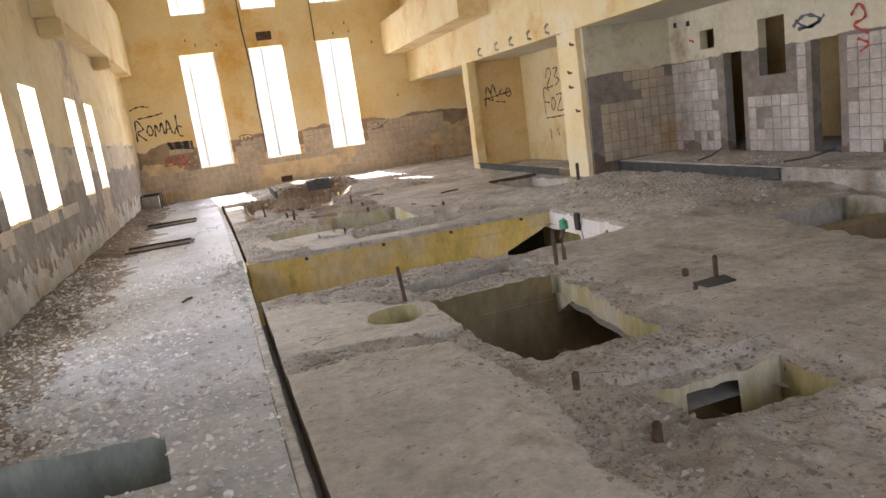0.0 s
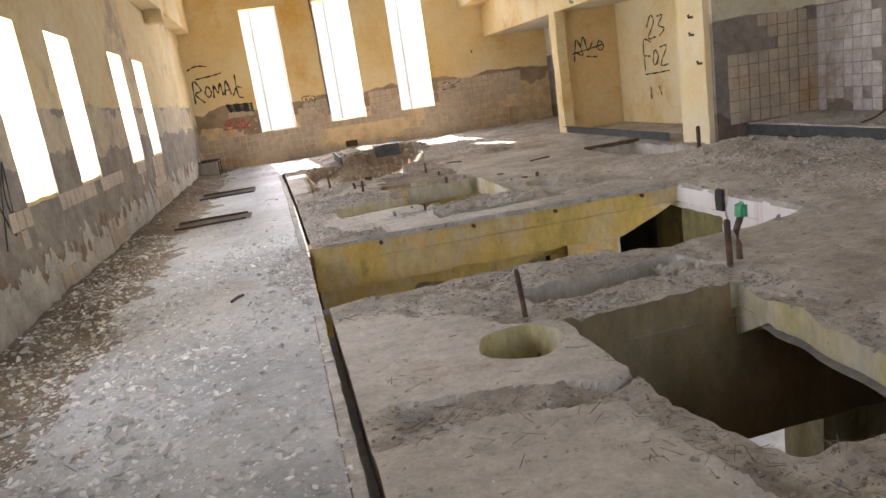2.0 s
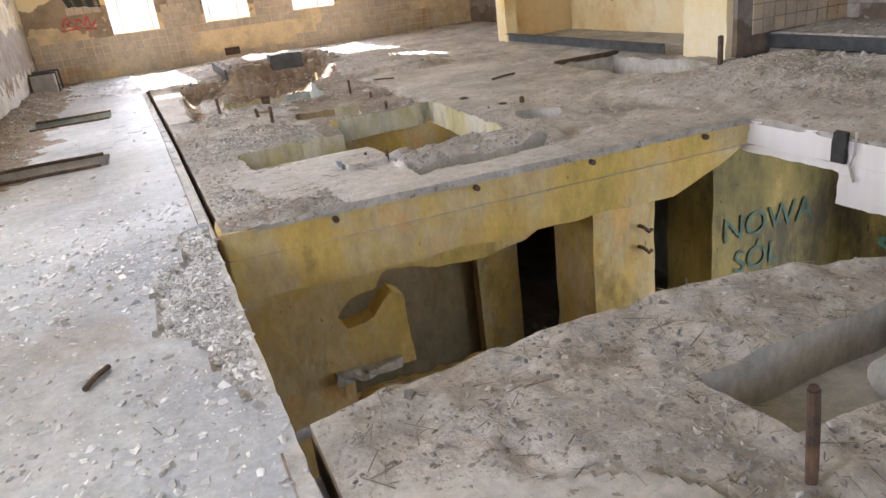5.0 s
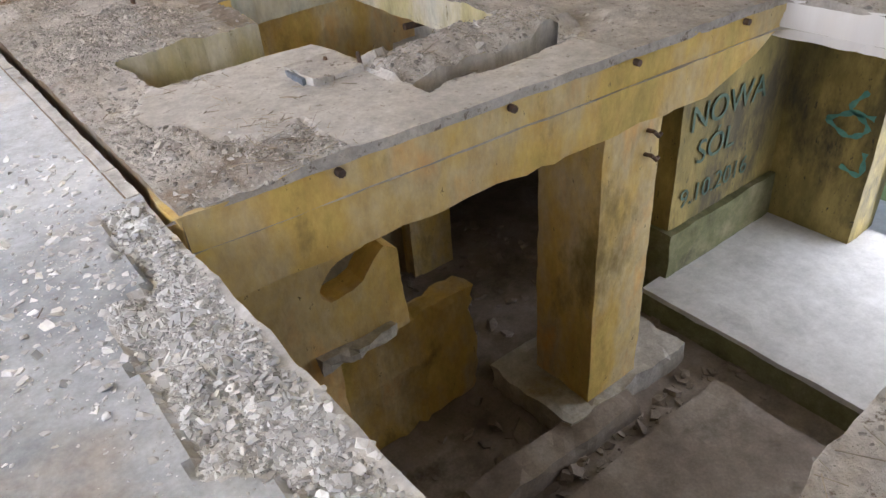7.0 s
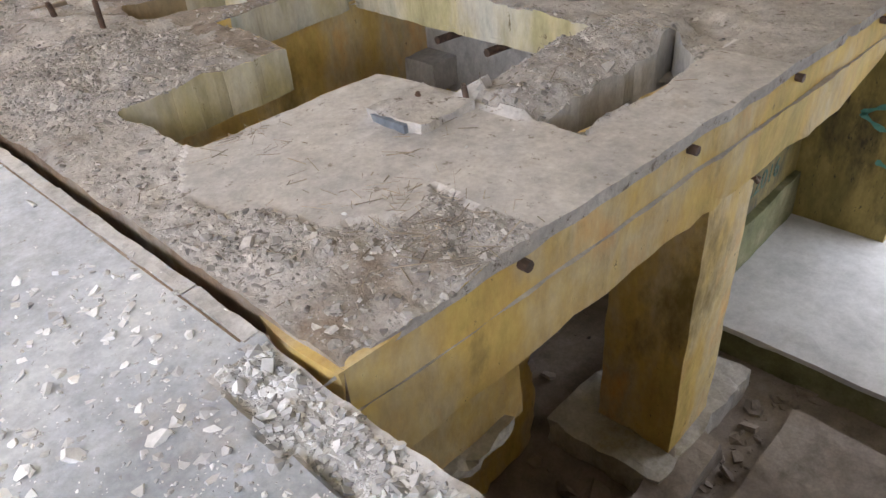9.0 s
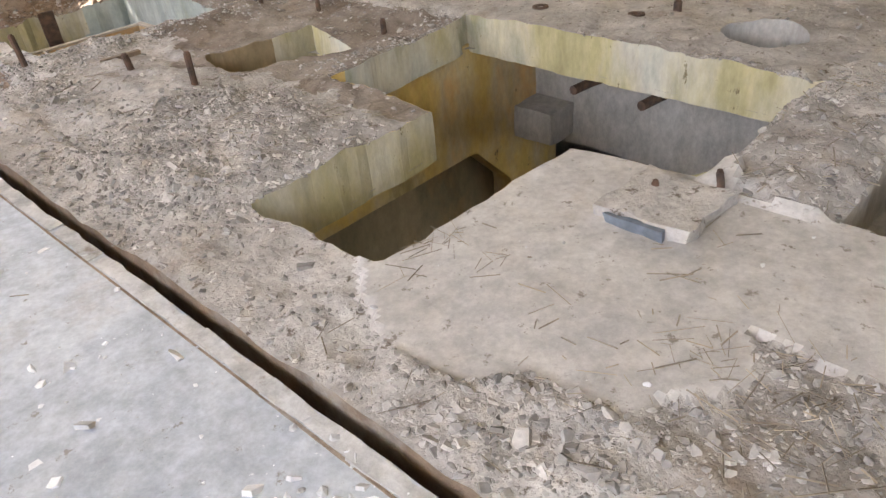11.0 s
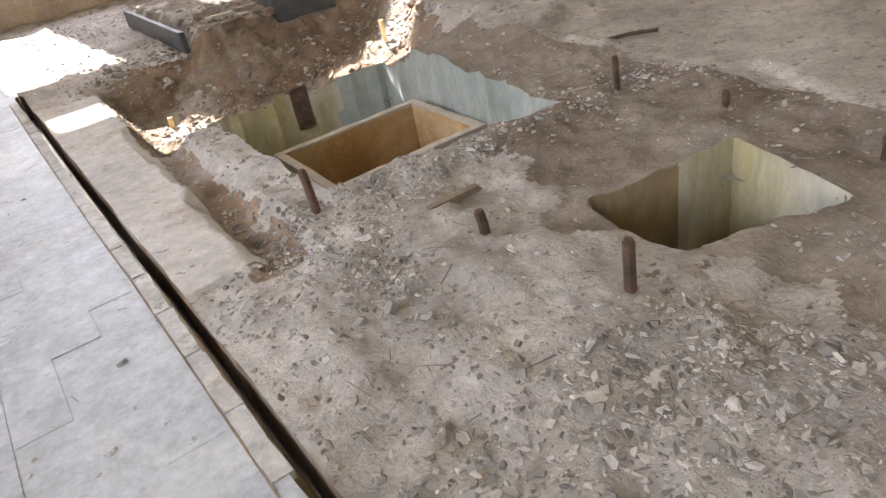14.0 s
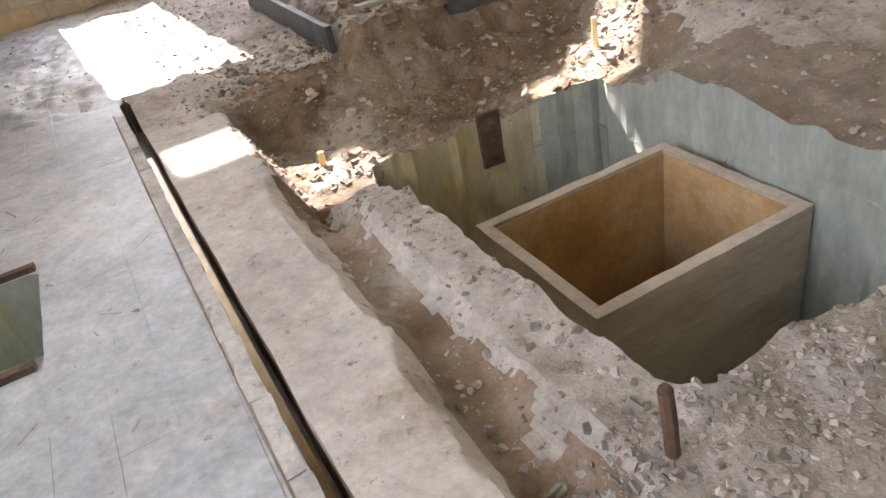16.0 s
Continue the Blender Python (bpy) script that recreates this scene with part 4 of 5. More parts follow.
M_FLAKE = mat("paint_flakes", [(0.45, 0.45, 0.455), (0.57, 0.575, 0.585), (0.71, 0.72, 0.735)], 6, 0.85, 0.2, 60, 0.2, island=0.38)
strew("rubble", (0.3, 4.0, 2.0, 8.6), 68000, 0.004, 0.03, 5, M_RUBBLE, "loose grey concrete rubble between the pits", 101, clumpy)
strew("rubble", (0.15, 3.4, 10.7, 16.9), 105000, 0.004, 0.028, 5, M_RUBBLE, "loose grey concrete rubble on the broken slab", 103, clumpy)
strew("rubble", (0.3, 5.6, 16.5, 26.3), 60000, 0.004, 0.032, 5, M_RUBBLE, "loose rubble around the deep pit", 105, clumpy)
strew("rubble", (3.0, 8.1, 2.0, 17.0), 20000, 0.008, 0.04, 4, M_RUBBLE, "scattered rubble on the dusty floor", 107, lambda x, y: 0.3 * roughness_at(x, y))
strew("rubble_heap", (5.6, 8.1, 8.0, 13.0), 16000, 0.01, 0.05, 4, M_MORTAR, "long heap of broken concrete along the platform", 109, lambda x, y: inside(x, y, 5.7, 8.2, 8.1, 12.7, 0.8))
strew("rubble", (-0.45, 0.14, 8.2, 11.3), 9000, 0.005, 0.04, 6, M_FLAKE, "pale broken flakes along the pit's rim", 111, lambda x, y: broken_walkway(x, y) * 1.0)
strew("paint_flakes", (-2.4, 0.2, 1.0, 14.0), 46000, 0.004, 0.042, 4.5, M_FLAKE, "pale paint flakes strewn over the walkway", 113, lambda x, y: np.clip(0.16 + 0.3 * inside(x, y, -2.4, 0.2, 4.0, 9.5, 1.5) + 0.35 * inside(x, y, -1.4, 0.3, 9.8, 12.4, 0.8) + 0.8 * roughness_at(x, y) + 0.6 * fbm(x, y, 0.9, 91), 0, 1))
strew("paint_flakes", (-2.4, 0.1, 14.0, 26.3), 6000, 0.005, 0.035, 4, M_FLAKE, "pale paint flakes strewn over the walkway", 115, lambda x, y: np.clip(0.06 + 0.9 * roughness_at(x, y), 0, 1))
strew("chips", (0.3, 5.6, 1.5, 17.4), 1800, 0.004, 0.02, 3, M_FLAKE, "pale plaster chips on the concrete", 117, lambda x, y: 0.5 + 0 * x)
strew("soil_litter", (-2.45, -1.5, -2.0, 24.0), 16000, 0.005, 0.03, 3, M_SOIL, "brown dirt and litter along the wall's foot", 125, lambda x, y: np.clip(1.1 - (x + 2.46) / 0.75 + 0.5 * fbm(x, y, 1.1, 93), 0, 1))
strew("rubble", (-0.4, 0.16, 8.2, 11.3), 14000, 0.004, 0.022, 3, M_FLAKE, "small pale flakes along the pit's rim", 131, lambda x, y: 0.05 + 0.9 * broken_walkway(x, y))
strew("rubble", (1.6, 2.6, 2.6, 5.0), 3000, 0.004, 0.03, 4, M_RUBBLE, "loose rubble by the square pit", 133, lambda x, y: np.clip(0.5 + fbm(x, y, 1.6, 95), 0, 1))
strew("rubble", (8.2, 9.58, 2.0, 13.4), 9000, 0.006, 0.06, 5, M_MORTAR, "fallen plaster and dirt on the platform", 135, lambda x, y: np.clip(0.35 + fbm(x, y, 0.9, 97), 0, 1))
strew("slabs", (-1.9, -0.7, 4.9, 8.2), 150, 0.025, 0.07, 2, M_FLAKE, "larger pale flakes of fallen plaster", 127)
strew("slabs", (0.35, 3.2, 10.75, 16.8), 800, 0.018, 0.055, 3, M_RUBBLE, "larger broken lumps of concrete", 119, clumpy)
strew("soil_rubble", (0.6, 3.5, 19.5, 21.6), 9000, 0.006, 0.05, 4, M_SOIL, "brown clods and broken brick on the soil bank", 145, lambda x, y: np.clip(0.5 + fbm(x, y, 1.5, 99), 0, 1))
strew("rubble", (0.6, 3.5, 19.5, 22.0), 3500, 0.008, 0.06, 4, M_RUBBLE, "grey lumps of concrete on the soil bank", 147, lambda x, y: np.clip(0.5 + fbm(x, y, 1.2, 89), 0, 1))
strew("slabs", (0.35, 1.6, 13.2, 15.2), 11000, 0.005, 0.034, 4.5, M_RUBBLE, "heaped angular chips of broken concrete", 141, lambda x, y: 0.75 * inside(x + 0.3 * fbm(x, y, 1.4, 83), y + 0.3 * fbm(x, y, 1.4, 87), 0.55, 1.5, 13.5, 15.0, 0.6))
strew("slabs", (0.3, 2.0, 10.7, 12.0), 1200, 0.008, 0.04, 3.5, M_RUBBLE, "pale broken lumps beside the screed's edge", 143, clumpy)
strew("slabs", (0.35, 2.3, 4.7, 8.3), 200, 0.016, 0.045, 3, M_RUBBLE, "larger broken lumps of concrete", 121, clumpy)
rs = np.random.RandomState(7)
bx, by = 0.8 + 4.8 * rs.rand(3200), 10.2 + 5.2 * rs.rand(3200)
keep = ~((bx > 3.2) & (bx < 5.3) & (by > 11.0) & (by < 12.5)) & ((by > 10.7) | (bx > 5.1)) & ~((by > 12.4) & (by < 12.9)) & (rs.rand(3200) < 0.25 + 0.75 * (np.abs(by - 10.85) < 0.25))
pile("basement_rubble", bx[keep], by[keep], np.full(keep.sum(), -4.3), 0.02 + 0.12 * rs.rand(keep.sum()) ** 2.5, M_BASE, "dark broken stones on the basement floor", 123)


def straw(box, count, seed, density):
    """Dry stalks and twigs lying loose."""
    rs = np.random.RandomState(seed)
    x, y = box[0] + (box[1] - box[0]) * rs.rand(count), box[2] + (box[3] - box[2]) * rs.rand(count)
    keep = free_of_pits(x, y) & (rs.rand(count) < density(x, y))
    x, y = x[keep], y[keep]
    n = len(x)
    a, length, r = rs.rand(n) * 2 * np.pi, 0.03 + 0.13 * rs.rand(n) ** 2, 0.0012 + 0.002 * rs.rand(n) ** 2
    dx, dy = np.cos(a) * length / 2, np.sin(a) * length / 2
    z = height(x, y) + 0.006
    lift = 0.02 * rs.rand(n)
    verts, faces = [], []
    for k, s in enumerate((-1, 1)):
        for j in range(3):
            b = 2 * np.pi * j / 3
            verts.append(np.stack([x + s * dx - np.sin(a) * r * np.cos(b), y + s * dy + np.cos(a) * r * np.cos(b), z + r * np.sin(b) + (k * lift)], -1))
    v = np.stack(verts, 1).reshape(-1, 3)
    base = 6 * np.arange(n)
    for j in range(3):
        i = (j + 1) % 3
        faces.append(np.stack([base + j, base + i, base + i + 3, base + j + 3], -1))
    me = bpy.data.meshes.new("straw")
    me.from_pydata(v.tolist(), [], np.concatenate(faces).tolist())
    me.materials.append(M_STRAW)
    return tagged(new("straw", me), "dry straw and twigs lying among the rubble", "straw", kind="stuff")


straw((0.4, 3.4, 2.4, 8.3), 4500, 201, lambda x, y: np.clip(roughness_at(x, y) * (0.4 + 1.6 * fbm(x, y, 1.4, 203)), 0, 1))
straw((0.3, 3.4, 11.1, 17.0), 2500, 205, lambda x, y: np.clip(roughness_at(x, y) * (0.2 + 1.4 * fbm(x, y, 1.4, 207)), 0, 1))
straw((-2.4, -0.2, 1.0, 24.0), 4500, 209, lambda x, y: np.clip(1.0 - (x + 2.46) / 1.0 + 0.5 * fbm(x, y, 1.1, 93), 0.02, 1))
straw((0.5, 3.4, 10.8, 12.7), 3000, 211, lambda x, y: np.clip(0.1 + 1.5 * fbm(x, y, 1.8, 213), 0, 1))
straw((0.5, 2.2, 4.6, 8.0), 1500, 215, lambda x, y: np.clip(0.05 + 1.5 * fbm(x, y, 1.5, 217), 0, 1))

# ---- rods, pipes and loose things ----
def tube(name, points, radius, material, parent=None, label="", sides=8):
    """A round bar along points, in the parent's space."""
    bm = bmesh.new()
    rings = []
    pts = [Vector(p) for p in points]
    for i, p in enumerate(pts):
        way = (pts[min(i + 1, len(pts) - 1)] - pts[max(i - 1, 0)]).normalized()
        m = way.to_track_quat("Z", "Y").to_matrix()
        rings.append([bm.verts.new(p + m @ Vector((radius * math.cos(2 * math.pi * k / sides), radius * math.sin(2 * math.pi * k / sides), 0))) for k in range(sides)])
    for a, b in zip(rings, rings[1:]):
        for k in range(sides):
            bm.faces.new([a[k], a[(k + 1) % sides], b[(k + 1) % sides], b[k]])
    bm.faces.new(rings[0][::-1])
    bm.faces.new(rings[-1])
    return part(name, bm, material, parent, label)


def floor_z(x, y):
    return float(height(np.array([x]), np.array([y]))[0])


def anchor_rod(x, y, h, r=0.022, lean=(0.0, 0.0), label="rusty anchor rod standing out of the broken concrete"):
    ob = thing("anchor_rod", x, y, floor_z(x, y), label, "rod", "anchor rods in the floor")
    tube("shaft", [(0, 0, -0.05), (lean[0] * 0.5, lean[1] * 0.5, h * 0.5), (lean[0], lean[1], h)], r, M_RUST, ob)
    tube("tip", [(lean[0], lean[1], h), (lean[0] * 1.05, lean[1] * 1.05, h + 0.012)], r * 0.75, M_RUST, ob, "flattened rusty tip")
    return ob


for x, y, h, r, lean in ((1.64, 6.98, 0.36, 0.02, (-0.03, 0.0)), (3.39, 7.06, 0.36, 0.026, (0.0, 0.02)), (4.11, 5.36, 0.2, 0.022, (0, 0)), (3.98, 5.62, 0.06, 0.03, (0, 0)), (2.01, 4.08, 0.11, 0.026, (0, 0)),
                         (2.03, 3.23, 0.1, 0.028, (0, 0)), (1.385, 15.16, 0.2, 0.023, (0.01, 0.01)), (1.32, 15.93, 0.11, 0.025, (-0.02, 0.0)), (0.885, 16.75, 0.22, 0.022, (-0.01, 0.02)),
                         (2.95, 15.1, 0.1, 0.022, (0, 0)), (2.88, 16.64, 0.19, 0.02, (0, 0.01)), (3.01, 15.98, 0.07, 0.02, (0, 0)), (1.75, 12.13, 0.06, 0.016, (0, 0)), (1.9, 11.92, 0.09, 0.016, (0.0, 0.02)),
                         (4.1, 13.3, 0.06, 0.03, (0, 0)), (6.96, 13.09, 0.36, 0.035, (0, 0)), (3.76, 5.2, 0.05, 0.02, (0.03, 0))):
    anchor_rod(x, y, h, r, lean)
pipe_stub = thing("bent_pipe", 3.53, 7.14, floor_z(3.53, 7.14), "rusty bent pipe stub beside the anchor rod", "pipe")
tube("pipe", [(0.0, 0, -0.05), (0.0, 0.0, 0.12), (-0.02, 0.0, 0.24), (0.03, 0, 0.36)], 0.026, M_RUST, pipe_stub)
bottle = thing("bottle", 3.56, 7.14, floor_z(3.53, 7.14) + 0.35, "crushed green plastic bottle stuck on the pipe", "bottle")
bm = bmesh.new()
bmesh.ops.create_cone(bm, cap_ends=True, segments=14, radius1=0.05, radius2=0.042, depth=0.09, matrix=Matrix.Translation((0, 0, 0.045)))
bmesh.ops.subdivide_edges(bm, edges=bm.edges[:], cuts=1)
for v in bm.verts:
    v.co += 0.014 * noise.noise_vector(v.co * 30)
part("body", bm, M_PLASTIC, bottle)
tube("cap", [(0.0, 0, 0.088), (0.012, 0, 0.115)], 0.016, M_PLASTIC, bottle)
plate = thing("base_plate", 4.02, 5.25, floor_z(4.02, 5.25) - 0.005, "dark oily steel base plate on the floor", "plate")
part("plate", rough_block(-0.16, 0.16, -0.09, 0.09, 0.0, 0.03, 0.012, 0.05, 71), M_STEEL, plate)

trough_pipe = thing("drain_pipe", 2.85, 7.42, -0.26, "grey cement pipe lying in the trough", "pipe")
tube("pipe", [(-0.3, -0.03, 0.07), (0.1, 0.0, 0.07), (0.45, 0.03, 0.08)], 0.09, M_GREY, trough_pipe, "", 16)
cloth = thing("plastic_sheet", 3.22, 7.36, -0.2, "crumpled grey plastic sheet over the trough's end", "sheet")
n = 14
vs = []
for i in range(n):
    for j in range(n):
        u, v = i / (n - 1) - 0.5, j / (n - 1) - 0.5
        vs.append((0.5 * u, 0.42 * v, 0.14 + 0.09 * noise.noise(Vector((u * 5, v * 5, 2))) + 0.05 * noise.noise(Vector((u * 13, v * 13, 5)))))
fs = [(i * n + j, (i + 1) * n + j, (i + 1) * n + j + 1, i * n + j + 1) for i in range(n - 1) for j in range(n - 1)]
film_ob = link_mesh("film", vs, fs, M_GREY, cloth)
film_ob.modifiers.new("thick", "SOLIDIFY").thickness = 0.004

step_block = thing("concrete_step", 1.5, 12.05, floor_z(1.5, 12.05) - 0.01, "low concrete block with a dark blue-grey torn edge", "block")
part("block", rough_block(-0.02, 0.38, -0.2, 0.2, 0.0, 0.06, 0.022, 0.045, 73), M_FLOOR, step_block)
# Blue-grey strip added for the block's dark torn edge.
part("painted_face", rough_block(-0.04, -0.012, -0.12, 0.14, 0.0, 0.05, 0.016, 0.035, 74), M_BLUE, step_block, "dark blue-grey torn edge")

bar = thing("timber_batten", 1.42, 16.32, floor_z(1.42, 16.32), "short weathered timber batten on the rubble", "timber")
part("batten", rough_block(-0.15, 0.15, -0.02, 0.02, 0.0, 0.035, 0.004, 0.05, 75), M_WOOD, bar)
for x, y, ln, turn in ((4.9, 15.3, 0.5, 20), (3.6, 17.2, 0.4, -30), (-0.55, 9.1, 0.2, 60), (8.7, 11.2, 0.9, 25), (8.8, 9.0, 0.8, -20)):
    b = thing("rusty_bar", x, y, (0.28 if x > 8.2 else floor_z(x, y)) + 0.005, "loose rusty steel bar on the floor", "bar", "loose steel bars")
    c, s = math.cos(radians(turn)) * ln / 2, math.sin(radians(turn)) * ln / 2
    tube("rod", [(-c, -s, 0.01), (0, 0, 0.02), (c, s, 0.012 if x < 8 else 0.1)], 0.014, M_RUST, b)

# steel stubs and collars round the middle pit
for y in (13.72, 13.17):
    st = thing("steel_stub", 3.4, y, -0.42, "rusty steel stub standing out under the slab", "bar", "steel stubs under the slab")
    tube("rod", [(0.85, -0.1, -0.06), (0.3, 0.0, -0.04), (0.1, 0.02, -0.04)], 0.035, M_RUST, st)
for x, y in ((3.95, 13.53), (3.74, 14.21)):
    rg = thing("pipe_collar", x, y, floor_z(x, y), "rusty pipe collar set flush in the slab", "collar", "pipe collars")
    bm = bmesh.new()
    loops = [[bm.verts.new((r * math.cos(2 * math.pi * k / 18), r * math.sin(2 * math.pi * k / 18), z)) for k in range(18)] for r, z in ((0.06, -0.02), (0.06, 0.014), (0.036, 0.014), (0.036, -0.02))]
    for p, q in zip(loops, loops[1:]):
        for k in range(18):
            bm.faces.new([p[k], p[(k + 1) % 18], q[(k + 1) % 18], q[k]])
    part("ring", bm, M_RUST, rg)
bracket = thing("bracket", 3.6, 14.4, -1.0, "concrete bracket under the slab's corner", "bracket")
part("block", rough_block(0.32, 0.66, -0.15, 0.25, -0.21, 0.08, 0.008, 0.08, 76), M_GREY, bracket)

# broken brick plinth behind the deep pit
plinth = thing("plinth", 2.1, 20.9, floor_z(2.1, 21.4) - 0.2, "broken brick plinth with a dark steel edge", "plinth")
part("steel_edge", rough_block(-0.62, -0.57, 0.1, 2.6, 0.0, 0.2, 0.004, 0.1, 78), M_STEEL, plinth, "dark steel angle along the plinth")
part("dark_block", rough_block(0.3, 0.95, -0.15, 0.3, 0.05, 0.36, 0.02, 0.08, 79), M_STEEL, plinth, "soot-black masonry block")
for i in range(30):
    rs2 = random.Random(i)
    x, y, z = rs2.uniform(-0.5, 1.6), rs2.uniform(-0.3, 0.5), 0.08 + 0.13 * rs2.random()
    part("brick", rough_block(x, x + 0.1 + 0.14 * rs2.random(), y, y + 0.11, z, z + 0.07, 0.014, 0.05, 80 + i), (M_MORTAR, M_SOIL, M_RUBBLE)[i % 3], plinth)
for x, y, h in ((0.9, 19.8, 0.12), (3.1, 19.9, 0.24)):
    pp = thing("pipe_stub", x, y, floor_z(x, y) - 0.02, "pale pipe stub standing in the rubble", "pipe", "pale pipe stubs")
    tube("pipe", [(0, 0, 0), (0.005, 0.01, h)], 0.022, M_CREAM, pp, "", 10)
channel = thing("broken_channel", 1.98, 19.79, -0.58, "short rusty channel leaning on the pit's wall", "channel")
part("web", rough_block(-0.08, 0.08, -0.2, -0.17, -0.05, 0.34, 0.006, 0.05, 130), M_RUST, channel)

# corner box, vents and conduits
bench = thing("corner_box", -2.1, 24.6, floor_z(-2.1, 24.6), "low concrete box with a dark steel frame in the corner", "box")
part("box", rough_block(-0.3, 0.2, -0.35, 0.35, 0.0, 0.4, 0.012, 0.1, 131), M_GREY, bench)
for y in (-0.37, 0.36):
    tube("frame_bar", [(-0.32, y, 0.42), (0.24, y, 0.42), (0.24, y, 0.0)], 0.025, M_STEEL, bench)
vent = thing("wall_vent", 2.42, Y_FAR - 0.012, 5.08, "dark rusty ventilation grille in the end wall", "vent", "vents in the end wall")
part("frame", block(-0.26, 0.26, -0.02, 0.012, 0.0, 0.29, 0.006), M_RUST, vent)
for k in range(5):
    part("slat", block(-0.23, 0.23, -0.035, -0.02, 0.03 + 0.05 * k, 0.06 + 0.05 * k), M_RUST, vent)
vent = thing("wall_vent", 2.34, Y_FAR - 0.012, 0.1, "small dark grille at the foot of the end wall", "vent", "vents in the end wall")
part("frame", block(-0.2, 0.2, -0.02, 0.012, 0.0, 0.2, 0.006), M_RUST, vent)
for k in range(3):
    part("slat", block(-0.17, 0.17, -0.032, -0.02, 0.03 + 0.05 * k, 0.06 + 0.05 * k), M_RUST, vent)
for x, z, pts in ((1.75, 1.4, [(-0.05, 0, 5.2), (-0.04, -0.01, 4.2), (0.06, 0, 2.4), (0.02, -0.01, 1.6), (0.06, 0, 0.1)]), (4.16, 4.9, [(0, 0, 1.8), (0.01, 0, 0.9), (0, 0, 0.0)])):
    cable = thing("conduit", x, Y_FAR - 0.015, z, "thin dark conduit running down the end wall", "cable", "conduits on the end wall")
    tube("pipe", pts, 0.02, M_STEEL, cable)
for x, z in ((0.1, 5.12), (0.78, 5.06), (4.85, 5.05), (5.42, 5.06), (5.3, 5.36), (-0.2, 5.3), (6.2, 4.6), (6.9, 2.6)):
    hk = thing("wall_hook", x, Y_FAR, z, "small rusty iron hook in the wall", "hook", "iron hooks in the wall")
    tube("rod", [(0, 0.02, 0), (0, -0.06, 0), (0, -0.08, 0.06)], 0.02, M_RUST, hk)
for y in (14.61, 15.54, 16.58, 17.53, 18.74):
    hk = thing("lintel_bracket", 7.42, y, 3.12, "curved iron bracket over the recess", "bracket", "brackets over the recess")
    tube("rod", [(0.02, 0, 0), (-0.08, 0, 0.02), (-0.09, 0, 0.14), (-0.02, 0, 0.2)], 0.03, M_GREY, hk)
for y, z in ((12.78, 2.83), (13.2, 2.86), (8.4, 2.9), (10.0, 2.9)):
    hk = thing("wall_socket", 9.6, y, z, "square dark socket in the plaster", "socket", "sockets in the plaster")
    part("box", block(-0.012, 0.02, -0.05, 0.05, -0.05, 0.05, 0.004), M_BLACK, hk)
for i, z in enumerate((2.75, 1.9, 1.4, 2.2)):
    hk = thing("pillar_hook", 7.44, 13.62 + 0.2 * (i % 2), z, "small rusty hook in the pillar", "hook", "hooks in the pillar")
    tube("rod", [(0.02, 0, 0), (-0.07, 0, 0), (-0.08, 0, 0.05)], 0.022, M_RUST, hk)

# steel channels and frames
ch = thing("steel_channel", 8.12, 11.2, 0.0, "long dark steel channel along the platform's edge", "channel")
for z0, z1, x0, x1 in ((0.07, 0.25, -0.012, 0.0), (0.07, 0.082, -0.07, -0.012), (0.238, 0.25, -0.07, -0.012)):
    part("flange", block(x0, x1, -2.3, 2.2, z0, z1), M_STEEL, ch)
ch = thing("steel_channel", 7.3, 17.0, 0.0, "dark steel rail along the foot of the recess", "channel")
for z0, z1, x0, x1 in ((0.02, 0.18, -0.012, 0.0), (0.168, 0.18, -0.09, -0.012)):
    part("flange", block(x0, x1, -2.4, 2.6, z0, z1), M_STEEL, ch)
ed = thing("steel_edge", 6.6, 15.65, 0.0, "dark steel angle on the basin's edge", "edge")
part("angle", block(-0.6, 0.6, -0.03, 0.03, -0.04, 0.05, 0.004), M_RUST, ed)
for y in (14.5, 15.23, 18.45, 19.32):
    ed = thing("hatch_frame", -1.28, y, 0.0, "rusty steel bar along the floor hatch", "frame", "frames of the floor hatches")
    part("bar", rough_block(-0.6, 0.58, -0.022, 0.022, -0.02, 0.02, 0.004, 0.08, int(y * 3)), M_RUST, ed)
rag = thing("torn_cable", 5.1, 9.72, -0.3, "torn black rag and cable hanging over the white beam", "cable")
part("rag", rough_block(-0.04, 0.012, -0.06, 0.06, 0.06, 0.32, 0.012, 0.04, 140), M_BLACK, rag)
tube("cable", [(0.0, -0.12, 0.33), (-0.03, -0.14, 0.15), (-0.02, -0.1, 0.05), (-0.03, -0.16, -0.08)], 0.012, M_MORTAR, rag)
for z in (-1.05, -1.28):
    hk = thing("pier_hook", 4.25, 11.28, z, "rusty hook in the pier", "hook", "hooks in the pier")
    tube("rod", [(0.0, 0.02, 0), (0.02, -0.06, 0.0), (0.08, -0.07, -0.06), (0.12, -0.06, -0.05)], 0.02, M_RUST, hk)
for x, z in ((4.05, -1.92), (4.32, -1.9)):
    hk = thing("wall_hook", x, 14.66, z, "small rusty hook in the basement wall", "hook", "hooks in the basement wall")
    tube("rod", [(0.0, 0.02, 0), (0.0, -0.07, 0.01), (0.05, -0.09, -0.03)], 0.014, M_RUST, hk)
for x in (1.1, 2.3, 3.4, 4.6):
    hk = thing("beam_bolt", x, 10.97 - 0.05 * x, -0.1, "short rusty bolt in the beam's edge", "bolt", "bolts in the beam's edge")
    tube("rod", [(0.0, 0.02, 0), (0.0, -0.03, 0.0)], 0.026, M_RUST, hk)


